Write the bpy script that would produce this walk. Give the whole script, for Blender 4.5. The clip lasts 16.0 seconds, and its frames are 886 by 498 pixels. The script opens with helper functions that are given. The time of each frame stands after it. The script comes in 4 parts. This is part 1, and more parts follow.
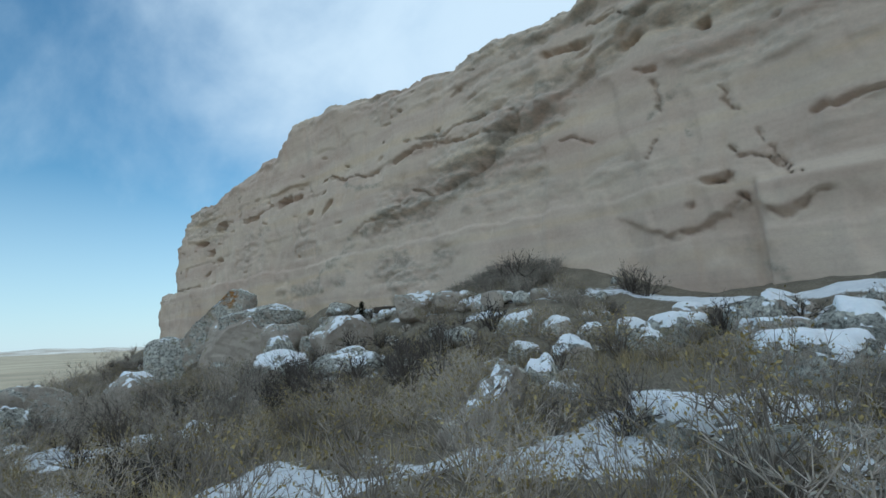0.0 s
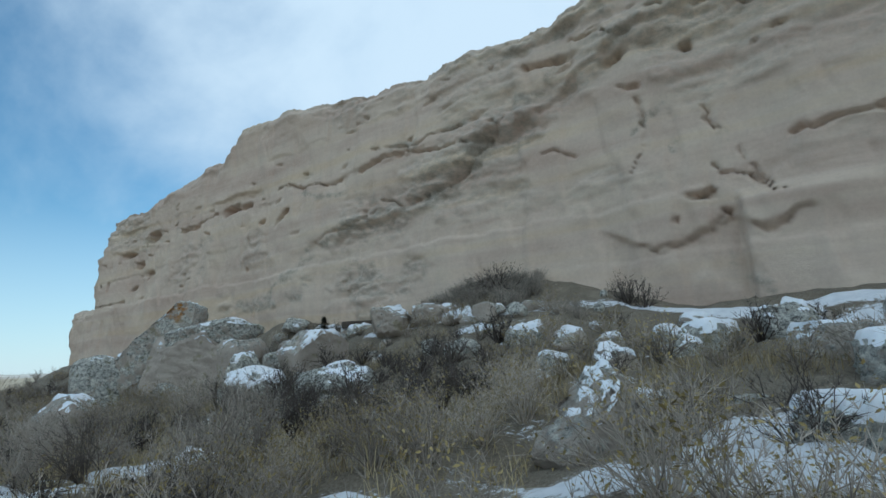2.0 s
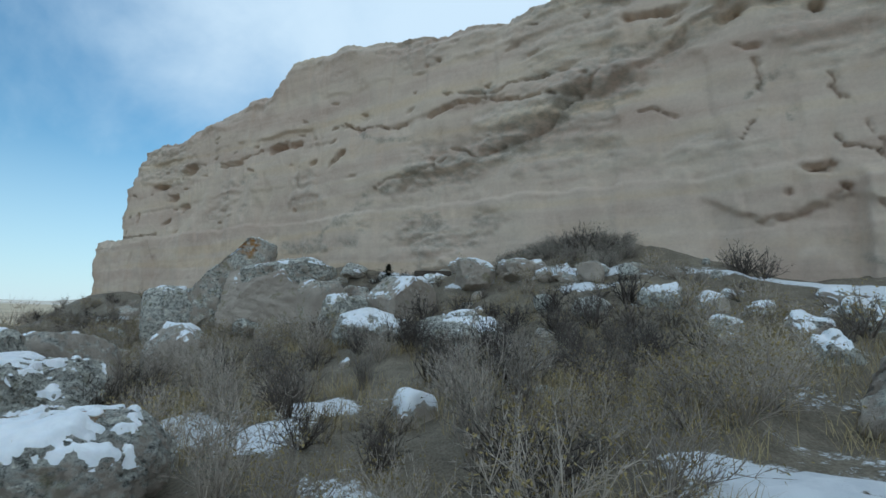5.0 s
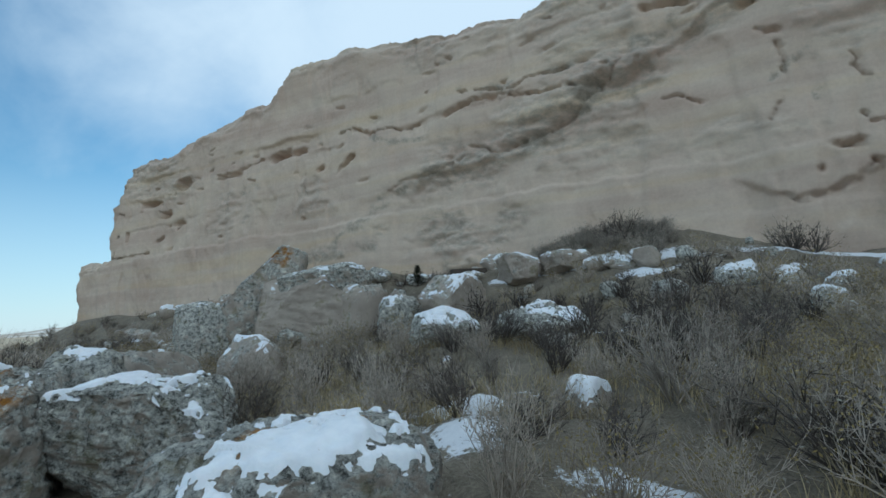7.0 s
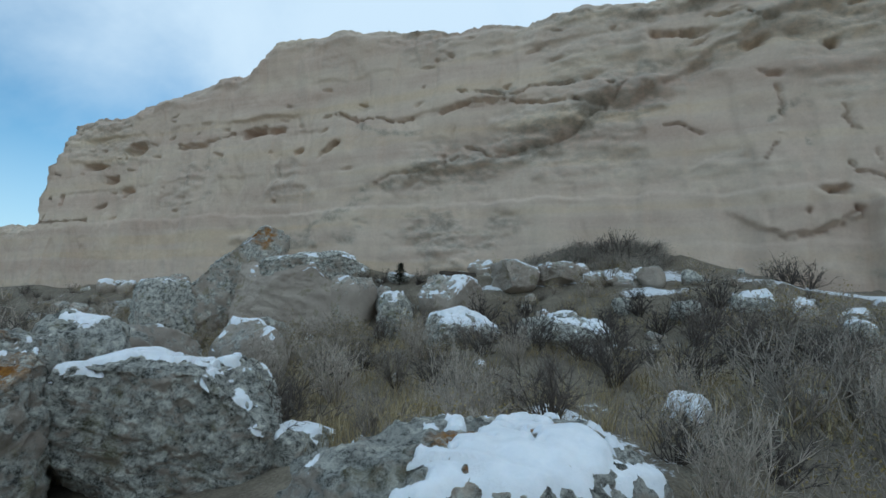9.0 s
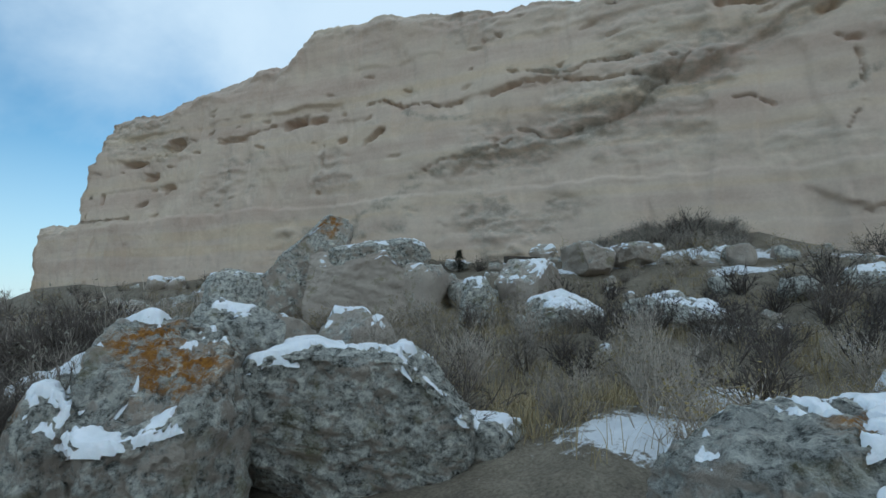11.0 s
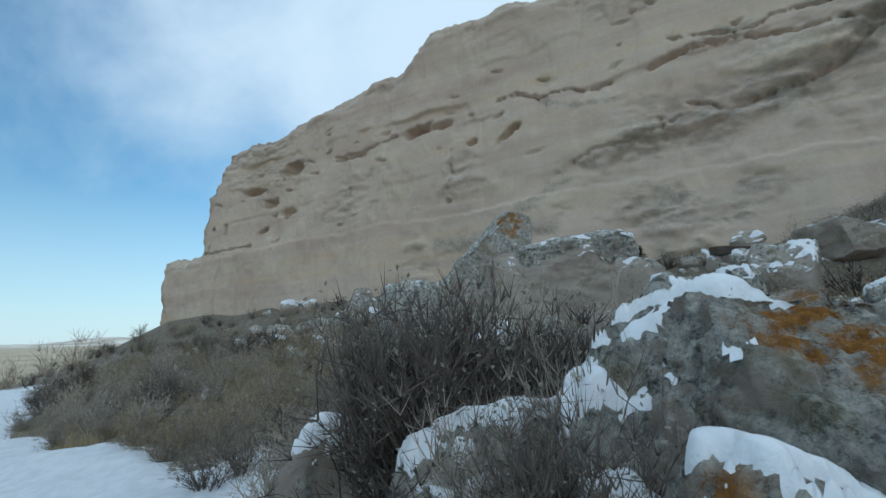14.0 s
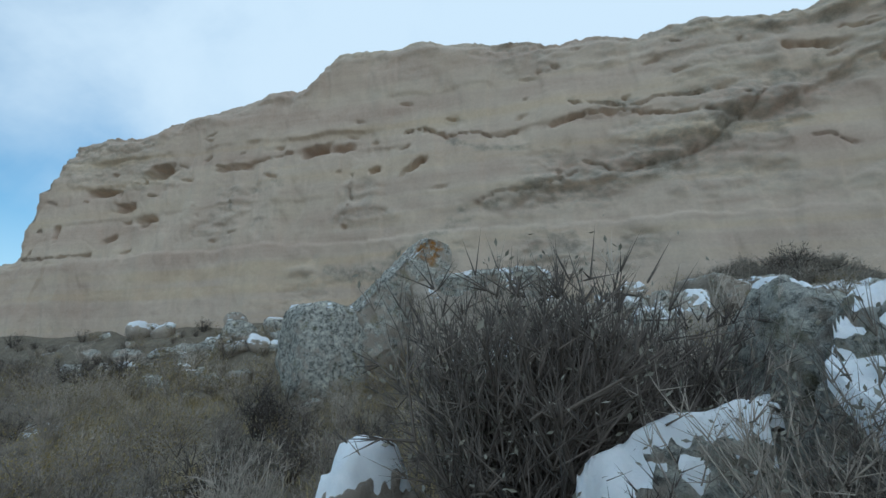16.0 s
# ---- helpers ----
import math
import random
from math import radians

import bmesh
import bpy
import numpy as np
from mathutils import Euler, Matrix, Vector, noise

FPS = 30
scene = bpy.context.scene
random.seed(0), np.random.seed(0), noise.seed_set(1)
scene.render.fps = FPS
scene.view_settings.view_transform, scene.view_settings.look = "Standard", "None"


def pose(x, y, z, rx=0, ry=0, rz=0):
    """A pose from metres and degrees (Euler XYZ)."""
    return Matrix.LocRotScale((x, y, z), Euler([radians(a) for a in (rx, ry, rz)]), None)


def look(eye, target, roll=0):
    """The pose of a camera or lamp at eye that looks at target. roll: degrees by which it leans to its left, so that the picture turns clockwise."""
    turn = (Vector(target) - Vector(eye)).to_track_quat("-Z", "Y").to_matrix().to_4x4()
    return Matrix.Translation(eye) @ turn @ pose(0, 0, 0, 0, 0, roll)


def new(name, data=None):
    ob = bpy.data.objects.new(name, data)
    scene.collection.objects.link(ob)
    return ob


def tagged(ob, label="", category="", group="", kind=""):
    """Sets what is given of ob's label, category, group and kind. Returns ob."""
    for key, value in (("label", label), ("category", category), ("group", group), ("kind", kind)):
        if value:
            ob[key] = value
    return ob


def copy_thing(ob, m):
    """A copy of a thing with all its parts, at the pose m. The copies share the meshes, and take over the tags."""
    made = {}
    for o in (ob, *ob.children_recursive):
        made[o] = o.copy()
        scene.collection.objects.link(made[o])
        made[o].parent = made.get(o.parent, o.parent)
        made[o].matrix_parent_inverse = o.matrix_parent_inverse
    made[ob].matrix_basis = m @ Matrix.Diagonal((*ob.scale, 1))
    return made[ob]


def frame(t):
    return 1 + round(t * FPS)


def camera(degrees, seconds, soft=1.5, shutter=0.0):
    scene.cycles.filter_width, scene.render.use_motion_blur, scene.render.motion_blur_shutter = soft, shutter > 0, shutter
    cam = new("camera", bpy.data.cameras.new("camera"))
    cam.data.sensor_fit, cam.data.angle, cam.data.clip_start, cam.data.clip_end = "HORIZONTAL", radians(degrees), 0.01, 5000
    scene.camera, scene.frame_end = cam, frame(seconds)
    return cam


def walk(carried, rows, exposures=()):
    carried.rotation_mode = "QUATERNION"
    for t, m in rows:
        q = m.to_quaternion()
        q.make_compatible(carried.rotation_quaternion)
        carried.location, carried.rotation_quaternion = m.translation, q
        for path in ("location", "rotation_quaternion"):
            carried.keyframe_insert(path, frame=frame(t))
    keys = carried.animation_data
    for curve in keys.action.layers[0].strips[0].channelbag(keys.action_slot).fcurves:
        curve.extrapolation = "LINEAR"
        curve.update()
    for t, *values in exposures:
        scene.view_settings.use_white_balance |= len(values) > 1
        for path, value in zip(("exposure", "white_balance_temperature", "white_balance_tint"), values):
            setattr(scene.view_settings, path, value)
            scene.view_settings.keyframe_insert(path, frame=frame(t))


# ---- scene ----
cam = camera(84.0, 16.0, soft=1.5)
PATH = [
    (0, (0.225, 0.179, 1.496), (0.21, 2.148, 1.845), -2.3),
    (0.5, (-0.218, 0.319, 1.46), (-0.185, 2.291, 1.788), 2.5),
    (1, (-0.601, 0.621, 1.424), (-0.499, 2.602, 1.681), -0.8),
    (1.5, (-1.031, 0.844, 1.383), (-0.909, 2.824, 1.636), 1.8),
    (2, (-1.339, 1.11, 1.34), (-1.075, 3.046, 1.765), -2.7),
    (2.5, (-1.828, 1.201, 1.299), (-1.567, 3.147, 1.682), -1.2),
    (3, (-2.164, 1.464, 1.242), (-1.842, 3.41, 1.574), -2.9),
    (3.5, (-2.712, 1.454, 1.203), (-2.443, 3.403, 1.566), 0.5),
    (4, (-3.012, 1.722, 1.159), (-2.636, 3.656, 1.505), 1.9),
    (4.5, (-3.618, 1.906, 1.285), (-3.372, 3.862, 1.621), -1.8),
    (5, (-4.142, 2.068, 1.255), (-3.854, 4.03, 1.514), 1.6),
    (7.5, (-6.702, 2.878, 1.075), (-6.285, 4.814, 1.351), -2.9),
    (8, (-7.101, 3.15, 1.07), (-6.631, 5.076, 1.333), -0.5),
    (10.5, (-8.622, 4.5, 0.75), (-7.87, 6.319, 1.105), 3.1),
    (11, (-9.059, 4.688, 0.801), (-8.474, 6.582, 1.066), 1.2),
    (11.5, (-9.445, 5.292, 0.791), (-8.905, 7.203, 1.029), 0.4),
    (12, (-9.931, 6.023, 0.759), (-9.499, 7.955, 1.043), -0.8),
    (12.5, (-10.378, 6.512, 0.732), (-9.971, 8.444, 1.049), 3.9),
    (13, (-10.749, 6.969, 0.676), (-10.408, 8.914, 0.997), 0.9),
    (13.5, (-11.155, 7.173, 0.648), (-10.897, 9.135, 0.936), 3.5),
    (14, (-11.527, 7.418, 0.587), (-11.219, 9.364, 0.932), -1.5),
    (14.5, (-11.939, 7.607, 0.539), (-11.424, 9.506, 0.893), 0.7),
    (15, (-12.12, 7.977, 0.476), (-11.456, 9.802, 0.954), -3.1),
    (15.5, (-12.293, 8.338, 0.414), (-11.683, 10.191, 0.854), -0.8),
    (16, (-12.571, 8.519, 0.369), (-11.743, 10.268, 0.873), 0.4),
]

walk(cam, [(t, look(eye, target, roll)) for t, eye, target, roll in PATH], [(0.0, -0.03, 5200, -4), (16.0, -0.03, 5200, -4)])

# ---- light: the sun stands low behind the cliff, so that the near ground lies in its shade ----
SUN_AZ, SUN_EL = radians(40), radians(32)
SUN_TO = Vector((math.sin(SUN_AZ) * math.cos(SUN_EL), math.cos(SUN_AZ) * math.cos(SUN_EL), math.sin(SUN_EL)))
world = bpy.data.worlds.new("sky")
scene.world = world
world.use_nodes = True
wn, wl = world.node_tree.nodes, world.node_tree.links
wn.clear()
sky = wn.new("ShaderNodeTexSky")
sky.sky_type, sky.sun_disc, sky.sun_elevation, sky.sun_rotation = "NISHITA", False, SUN_EL, SUN_AZ
sky.air_density, sky.dust_density, sky.ozone_density = 1.0, 0.2, 0.6
coord = wn.new("ShaderNodeTexCoord")
stretch = wn.new("ShaderNodeMapping")
stretch.inputs["Rotation"].default_value = (0.2, 0.5, 0.35)
stretch.inputs["Scale"].default_value = (1.0, 1.7, 1.0)
cirrus = wn.new("ShaderNodeTexNoise")
cirrus.inputs["Scale"].default_value, cirrus.inputs["Detail"].default_value = 2.1, 7
cirrus.inputs["Roughness"].default_value, cirrus.inputs["Distortion"].default_value = 0.55, 0.15
side = wn.new("ShaderNodeVectorMath")
side.operation = "DOT_PRODUCT"
side.inputs[1].default_value = (0.62, 0.45, 0.64)
cover = wn.new("ShaderNodeMath")
cover.operation = "MULTIPLY_ADD"
cover.inputs[1].default_value = 0.62
veil = wn.new("ShaderNodeMapRange")
veil.inputs[1].default_value, veil.inputs[2].default_value = 0.50, 1.05
veil.interpolation_type = "SMOOTHSTEP"
mixer = wn.new("ShaderNodeMixRGB")
mixer.inputs[2].default_value = (7.2, 7.3, 7.6, 1)
back = wn.new("ShaderNodeBackground")
back.inputs[1].default_value = 0.11
out = wn.new("ShaderNodeOutputWorld")
wl.new(coord.outputs["Generated"], stretch.inputs[0])
wl.new(stretch.outputs[0], cirrus.inputs["Vector"])
wl.new(coord.outputs["Generated"], side.inputs[0])
# unseen cloud cover added behind the viewpoint, to brighten the cliff face
behind = wn.new("ShaderNodeVectorMath")
behind.operation = "DOT_PRODUCT"
behind.inputs[1].default_value = (-0.25, -1.05, 0.55)
most = wn.new("ShaderNodeMath")
most.operation = "MAXIMUM"
wl.new(coord.outputs["Generated"], behind.inputs[0])
wl.new(side.outputs["Value"], most.inputs[0])
wl.new(behind.outputs["Value"], most.inputs[1])
wl.new(most.outputs[0], cover.inputs[0])
wl.new(cirrus.outputs["Fac"], cover.inputs[2])
wl.new(cover.outputs[0], veil.inputs[0])
height = wn.new("ShaderNodeSeparateXYZ")
low_haze = wn.new("ShaderNodeMapRange")
low_haze.inputs[1].default_value, low_haze.inputs[2].default_value, low_haze.inputs[3].default_value, low_haze.inputs[4].default_value = 0.0, 0.30, 0.75, 0.0
thicker = wn.new("ShaderNodeMath")
thicker.operation = "MAXIMUM"
wl.new(coord.outputs["Generated"], height.inputs[0])
wl.new(height.outputs["Z"], low_haze.inputs[0])
wl.new(low_haze.outputs[0], thicker.inputs[0])
wl.new(veil.outputs[0], thicker.inputs[1])
wl.new(thicker.outputs[0], mixer.inputs[0])
clear_air = wn.new("ShaderNodeMixRGB")
clear_air.blend_type = "MULTIPLY"
clear_air.inputs[0].default_value, clear_air.inputs[2].default_value = 1.0, (0.84, 1.05, 1.05, 1)
wl.new(sky.outputs[0], clear_air.inputs[1])
wl.new(clear_air.outputs[0], mixer.inputs[1])
wl.new(mixer.outputs[0], back.inputs[0])
wl.new(back.outputs[0], out.inputs[0])
sun = new("sun", bpy.data.lights.new("sun", "SUN"))
sun.data.energy, sun.data.angle, sun.data.color = 3.0, radians(0.6), (1.0, 0.93, 0.82)
sun.matrix_world = look(SUN_TO * 200, (0, 0, 0))


# ---- materials ----
def material(name, build):
    m = bpy.data.materials.new(name)
    m.use_nodes = True
    tree = m.node_tree
    build(tree, tree.nodes["Principled BSDF"])
    return m


def node(tree, kind, **values):
    made = tree.nodes.new(kind)
    for key, value in values.items():
        made.inputs[key.replace("_", " ")].default_value = value
    return made


def noise_node(tree, scale, detail=6.0, rough=0.6, stretch_by=(1, 1, 1)):
    c = tree.nodes.new("ShaderNodeTexCoord")
    m = node(tree, "ShaderNodeMapping", Scale=stretch_by)
    n = node(tree, "ShaderNodeTexNoise", Scale=scale, Detail=detail, Roughness=rough)
    tree.links.new(c.outputs["Object"], m.inputs["Vector"])
    tree.links.new(m.outputs[0], n.inputs["Vector"])
    return n.outputs["Fac"]


def ramp(tree, source, stops):
    r = tree.nodes.new("ShaderNodeValToRGB")
    while len(r.color_ramp.elements) < len(stops):
        r.color_ramp.elements.new(0.5)
    for e, (at, colour) in zip(r.color_ramp.elements, stops):
        e.position, e.color = at, (*colour, 1) if len(colour) == 3 else colour
    tree.links.new(source, r.inputs[0])
    return r.outputs[0]


def grey(a):
    return (a, a, a)


def mix(tree, fac, a, b, how="MIX"):
    m = tree.nodes.new("ShaderNodeMixRGB")
    m.blend_type = how
    for slot, value in ((0, fac), (1, a), (2, b)):
        if isinstance(value, (int, float)):
            m.inputs[slot].default_value = value
        elif isinstance(value, tuple):
            m.inputs[slot].default_value = (*value, 1)
        else:
            tree.links.new(value, m.inputs[slot])
    return m.outputs[0]


def bump(tree, shader, source, strength, distance):
    b = node(tree, "ShaderNodeBump", Strength=strength, Distance=distance)
    tree.links.new(source, b.inputs["Height"])
    tree.links.new(b.outputs[0], shader.inputs["Normal"])


def attribute(tree, name):
    a = tree.nodes.new("ShaderNodeAttribute")
    a.attribute_name = name
    return a.outputs["Fac"]


def cliff_look(tree, s):
    base = ramp(tree, noise_node(tree, 0.35, 8, 0.6, (1, 1, 2.2)), [(0.3, (0.55, 0.43, 0.34)), (0.5, (0.62, 0.505, 0.40)), (0.7, (0.66, 0.55, 0.425))])
    bands = ramp(tree, noise_node(tree, 1.0, 5, 0.55, (0.05, 0.05, 1.1)), [(0.36, (0.86, 0.80, 0.79)), (0.52, (1, 1, 1)), (0.66, (1.0, 0.96, 0.84))])
    col = mix(tree, 1.0, base, bands, "MULTIPLY")
    grain = noise_node(tree, 9.0, 8, 0.7)
    col = mix(tree, 0.22, col, ramp(tree, grain, [(0.3, (0.40, 0.315, 0.25)), (0.6, (0.66, 0.555, 0.445))]), "MIX")
    streak = ramp(tree, noise_node(tree, 1.0, 7, 0.62, (0.9, 0.9, 0.16)), [(0.54, grey(0)), (0.76, grey(0.26))])
    col = mix(tree, streak, col, (0.34, 0.30, 0.25))
    rough = attribute(tree, "worn")
    patina = mix(tree, 1.0, rough, ramp(tree, noise_node(tree, 2.2, 10, 0.78, (1, 1, 1.9)), [(0.42, grey(0.0)), (0.60, grey(0.75))]), "MULTIPLY")
    col = mix(tree, patina, col, (0.36, 0.325, 0.27))
    crumbs = ramp(tree, noise_node(tree, 3.4, 10, 0.8), [(0.36, grey(0.05)), (0.58, grey(0.8))])
    col = mix(tree, mix(tree, 1.0, attribute(tree, "stain"), crumbs, "MULTIPLY"), col, (0.27, 0.245, 0.20))
    specks = ramp(tree, noise_node(tree, 17, 6, 0.75, (1, 1, 1.6)), [(0.62, grey(0)), (0.70, grey(0.4))])
    col = mix(tree, specks, col, (0.33, 0.28, 0.225))
    tree.links.new(col, s.inputs["Base Color"])
    s.inputs["Roughness"].default_value = 0.95
    bump(tree, s, mix(tree, 0.5, grain, noise_node(tree, 38, 5, 0.7)), 0.6, 0.06)


def rock_look(lichen, pale):
    def build(tree, s):
        tan = ramp(tree, noise_node(tree, 1.6, 7, 0.6), [(0.3, (0.42, 0.35, 0.285)), (0.6, (0.56, 0.485, 0.40))])
        patches = noise_node(tree, 4.2, 9, 0.72)
        coords = tree.nodes.new("ShaderNodeTexCoord")
        warp = tree.nodes.new("ShaderNodeMixRGB")
        warp.inputs[0].default_value = 0.12
        jitter = node(tree, "ShaderNodeTexNoise", Scale=9.0, Detail=5.0)
        tree.links.new(coords.outputs["Object"], warp.inputs[1])
        tree.links.new(coords.outputs["Object"], jitter.inputs["Vector"])
        tree.links.new(jitter.outputs["Color"], warp.inputs[2])
        cells = node(tree, "ShaderNodeTexVoronoi", Scale=13.0)
        tree.links.new(warp.outputs[0], cells.inputs["Vector"])
        tint = ramp(tree, cells.outputs["Color"], [(0.15, (0.5, 0.5, 0.47)), (0.5, (1.0, 1.0, 0.97)), (0.85, (1.6, 1.58, 1.5))])
        crust = ramp(tree, noise_node(tree, 11, 12, 0.82), [(0.37, (0.04, 0.04, 0.035)), (0.43, (0.17, 0.168, 0.15)), (0.48, (0.42, 0.41, 0.37)), (0.57, (0.70, 0.68, 0.61))])
        geo = tree.nodes.new("ShaderNodeNewGeometry")
        split = tree.nodes.new("ShaderNodeSeparateXYZ")
        tree.links.new(geo.outputs["Normal"], split.inputs[0])
        sky_side = tree.nodes.new("ShaderNodeMath")
        sky_side.operation = "MULTIPLY_ADD"
        sky_side.inputs[1].default_value = -0.16
        tree.links.new(split.outputs["Z"], sky_side.inputs[0])
        tree.links.new(patches, sky_side.inputs[2])
        crust = mix(tree, 0.4, crust, tint, "MULTIPLY")
        col = mix(tree, ramp(tree, sky_side.outputs[0], [(pale - 0.10, grey(1)), (pale + 0.02, grey(0))]), tan, crust)
        moss = ramp(tree, noise_node(tree, 3.1, 7, 0.65), [(0.56, grey(0)), (0.66, grey(0.5))])
        col = mix(tree, moss, col, (0.20, 0.17, 0.055))
        if lichen:
            spot = attribute(tree, "lichen")
            broken = ramp(tree, noise_node(tree, 5.0, 10, 0.78), [(0.46, grey(0)), (0.54, grey(1))])
            colour = ramp(tree, noise_node(tree, 21, 6, 0.7), [(0.35, (0.22, 0.085, 0.012)), (0.62, (0.52, 0.24, 0.03))])
            col = mix(tree, mix(tree, 1.0, spot, broken, "MULTIPLY"), col, colour)
        tree.links.new(col, s.inputs["Base Color"])
        s.inputs["Roughness"].default_value = 0.93
        bump(tree, s, mix(tree, 0.45, noise_node(tree, 14, 9, 0.75), noise_node(tree, 60, 5, 0.7)), 1.0, 0.1)
    return build


def snow_look(tree, s):
    tree.links.new(ramp(tree, noise_node(tree, 7, 8, 0.65), [(0.3, (0.74, 0.76, 0.79)), (0.6, (0.86, 0.87, 0.89))]), s.inputs["Base Color"])
    s.inputs["Roughness"].default_value = 0.7
    s.inputs["Subsurface Weight"].default_value = 0.15
    s.inputs["Subsurface Radius"].default_value = (0.02, 0.025, 0.03)
    bump(tree, s, mix(tree, 0.5, noise_node(tree, 6, 6, 0.6), noise_node(tree, 70, 4, 0.6)), 0.35, 0.03)


def ground_look(tree, s):
    soil = ramp(tree, noise_node(tree, 2.3, 9, 0.7), [(0.32, (0.085, 0.066, 0.046)), (0.5, (0.19, 0.155, 0.11)), (0.68, (0.33, 0.285, 0.21))])
    litter = ramp(tree, noise_node(tree, 33, 7, 0.75, (1, 1, 1)), [(0.36, (0.05, 0.04, 0.03)), (0.6, (0.30, 0.26, 0.19))])
    col = mix(tree, 0.5, soil, litter)
    field = attribute(tree, "field")
    col = mix(tree, field, col, ramp(tree, noise_node(tree, 0.05, 6, 0.6), [(0.35, (0.22, 0.185, 0.13)), (0.62, (0.36, 0.31, 0.22))]))
    fine = noise_node(tree, 9, 9, 0.72)
    held = attribute(tree, "snow")
    edge = tree.nodes.new("ShaderNodeMath")
    edge.operation = "ADD"
    tree.links.new(held, edge.inputs[0])
    tree.links.new(fine, edge.inputs[1])
    # values over one are clipped by the ramp, so the sum is halved first
    half = tree.nodes.new("ShaderNodeMath")
    half.operation = "MULTIPLY"
    half.inputs[1].default_value = 0.5
    tree.links.new(edge.outputs[0], half.inputs[0])
    white = ramp(tree, half.outputs[0], [(0.49, grey(0)), (0.54, grey(1))])
    snow_col = ramp(tree, noise_node(tree, 5, 8, 0.65), [(0.3, (0.70, 0.72, 0.75)), (0.6, (0.85, 0.86, 0.88))])
    tree.links.new(mix(tree, white, col, snow_col), s.inputs["Base Color"])
    s.inputs["Roughness"].default_value = 0.9
    bump(tree, s, mix(tree, 0.5, noise_node(tree, 11, 8, 0.7), noise_node(tree, 55, 6, 0.75)), 0.7, 0.05)


def plant_look(dark, light, scale=3.0):
    def build(tree, s):
        info = tree.nodes.new("ShaderNodeObjectInfo")
        geo = tree.nodes.new("ShaderNodeNewGeometry")
        mixed = tree.nodes.new("ShaderNodeMath")
        mixed.operation = "MULTIPLY_ADD"
        mixed.inputs[1].default_value = 0.42
        tree.links.new(geo.outputs["Random Per Island"], mixed.inputs[0])
        scaled = tree.nodes.new("ShaderNodeMath")
        scaled.operation = "MULTIPLY"
        scaled.inputs[1].default_value = 0.58
        tree.links.new(info.outputs["Random"], scaled.inputs[0])
        tree.links.new(scaled.outputs[0], mixed.inputs[2])
        tree.links.new(ramp(tree, mixed.outputs[0], [(0.0, dark), (1.0, light)]), s.inputs["Base Color"])
        s.inputs["Roughness"].default_value = 0.85
    return build


def wood_look(tree, s):
    tree.links.new(ramp(tree, noise_node(tree, 9, 6, 0.6, (0.3, 4, 4)), [(0.3, (0.035, 0.028, 0.022)), (0.7, (0.13, 0.105, 0.08))]), s.inputs["Base Color"])
    s.inputs["Roughness"].default_value = 0.9


def hill_look(tree, s):
    tree.links.new(ramp(tree, noise_node(tree, 0.02, 8, 0.65), [(0.4, (0.26, 0.22, 0.17)), (0.6, (0.55, 0.53, 0.50))]), s.inputs["Base Color"])
    s.inputs["Roughness"].default_value = 1.0


CLIFF = material("pale_sandstone", cliff_look)
ROCK_BLOCK = material("fallen_sandstone", rock_look(False, 0.20))
ROCK = material("crusted_rock", rock_look(False, 0.62))
ROCK_PALE = material("broken_tan_rock", rock_look(False, 0.42))
ROCK_LICHEN = material("lichen_rock", rock_look(True, 0.53))
SNOW = material("old_snow", snow_look)
GROUND = material("earth_and_snow", ground_look)
STEM_GREY = material("grey_twigs", plant_look((0.07, 0.056, 0.044), (0.58, 0.50, 0.41)))
STEM_DARK = material("dark_twigs", plant_look((0.03, 0.024, 0.02), (0.16, 0.13, 0.105)))
LEAF_SAGE = material("sage_leaves", plant_look((0.15, 0.14, 0.108), (0.37, 0.345, 0.28)))
LEAF_OLIVE = material("olive_leaves", plant_look((0.15, 0.115, 0.04), (0.46, 0.36, 0.15)))
LEAF_DARK = material("dark_needles", plant_look((0.018, 0.022, 0.013), (0.065, 0.07, 0.045)))
STRAW = material("dry_grass", plant_look((0.20, 0.15, 0.07), (0.56, 0.46, 0.26)))
TIMBER = material("weathered_timber", wood_look)
HILL = material("far_hills", hill_look)


# ---- noise over arrays ----
def lattice(ix, iy, iz, seed):
    h = (ix * 374761393 + iy * 668265263 + iz * 2147483647 + seed * 1274126177) & 0xFFFFFFFF
    h = ((h ^ (h >> 13)) * 1274126177) & 0xFFFFFFFF
    return ((h ^ (h >> 16)) & 0xFFFF) / 32767.5 - 1.0


def value_noise(x, y, z, seed=0):
    x, y, z = np.broadcast_arrays(np.asarray(x, float), np.asarray(y, float), np.asarray(z, float))
    fx, fy, fz = np.floor(x), np.floor(y), np.floor(z)
    ix, iy, iz = fx.astype(np.int64), fy.astype(np.int64), fz.astype(np.int64)
    tx, ty, tz = (v * v * (3 - 2 * v) for v in (x - fx, y - fy, z - fz))
    total = 0.0
    for a in (0, 1):
        for b in (0, 1):
            for c in (0, 1):
                weight = (tx if a else 1 - tx) * (ty if b else 1 - ty) * (tz if c else 1 - tz)
                total = total + weight * lattice(ix + a, iy + b, iz + c, seed)
    return total


def fbm(x, y, z=0.0, octaves=5, seed=0, gain=0.5):
    total, amp = 0.0, 1.0
    for o in range(octaves):
        total = total + amp * value_noise(np.asarray(x) * 2**o + 17.3 * o, np.asarray(y) * 2**o - 9.1 * o, np.asarray(z) * 2**o + 4.7 * o, seed + o)
        amp *= gain
    return total


def smooth(a, b, x):
    t = np.clip((np.asarray(x, float) - a) / (b - a), 0, 1)
    return t * t * (3 - 2 * t)


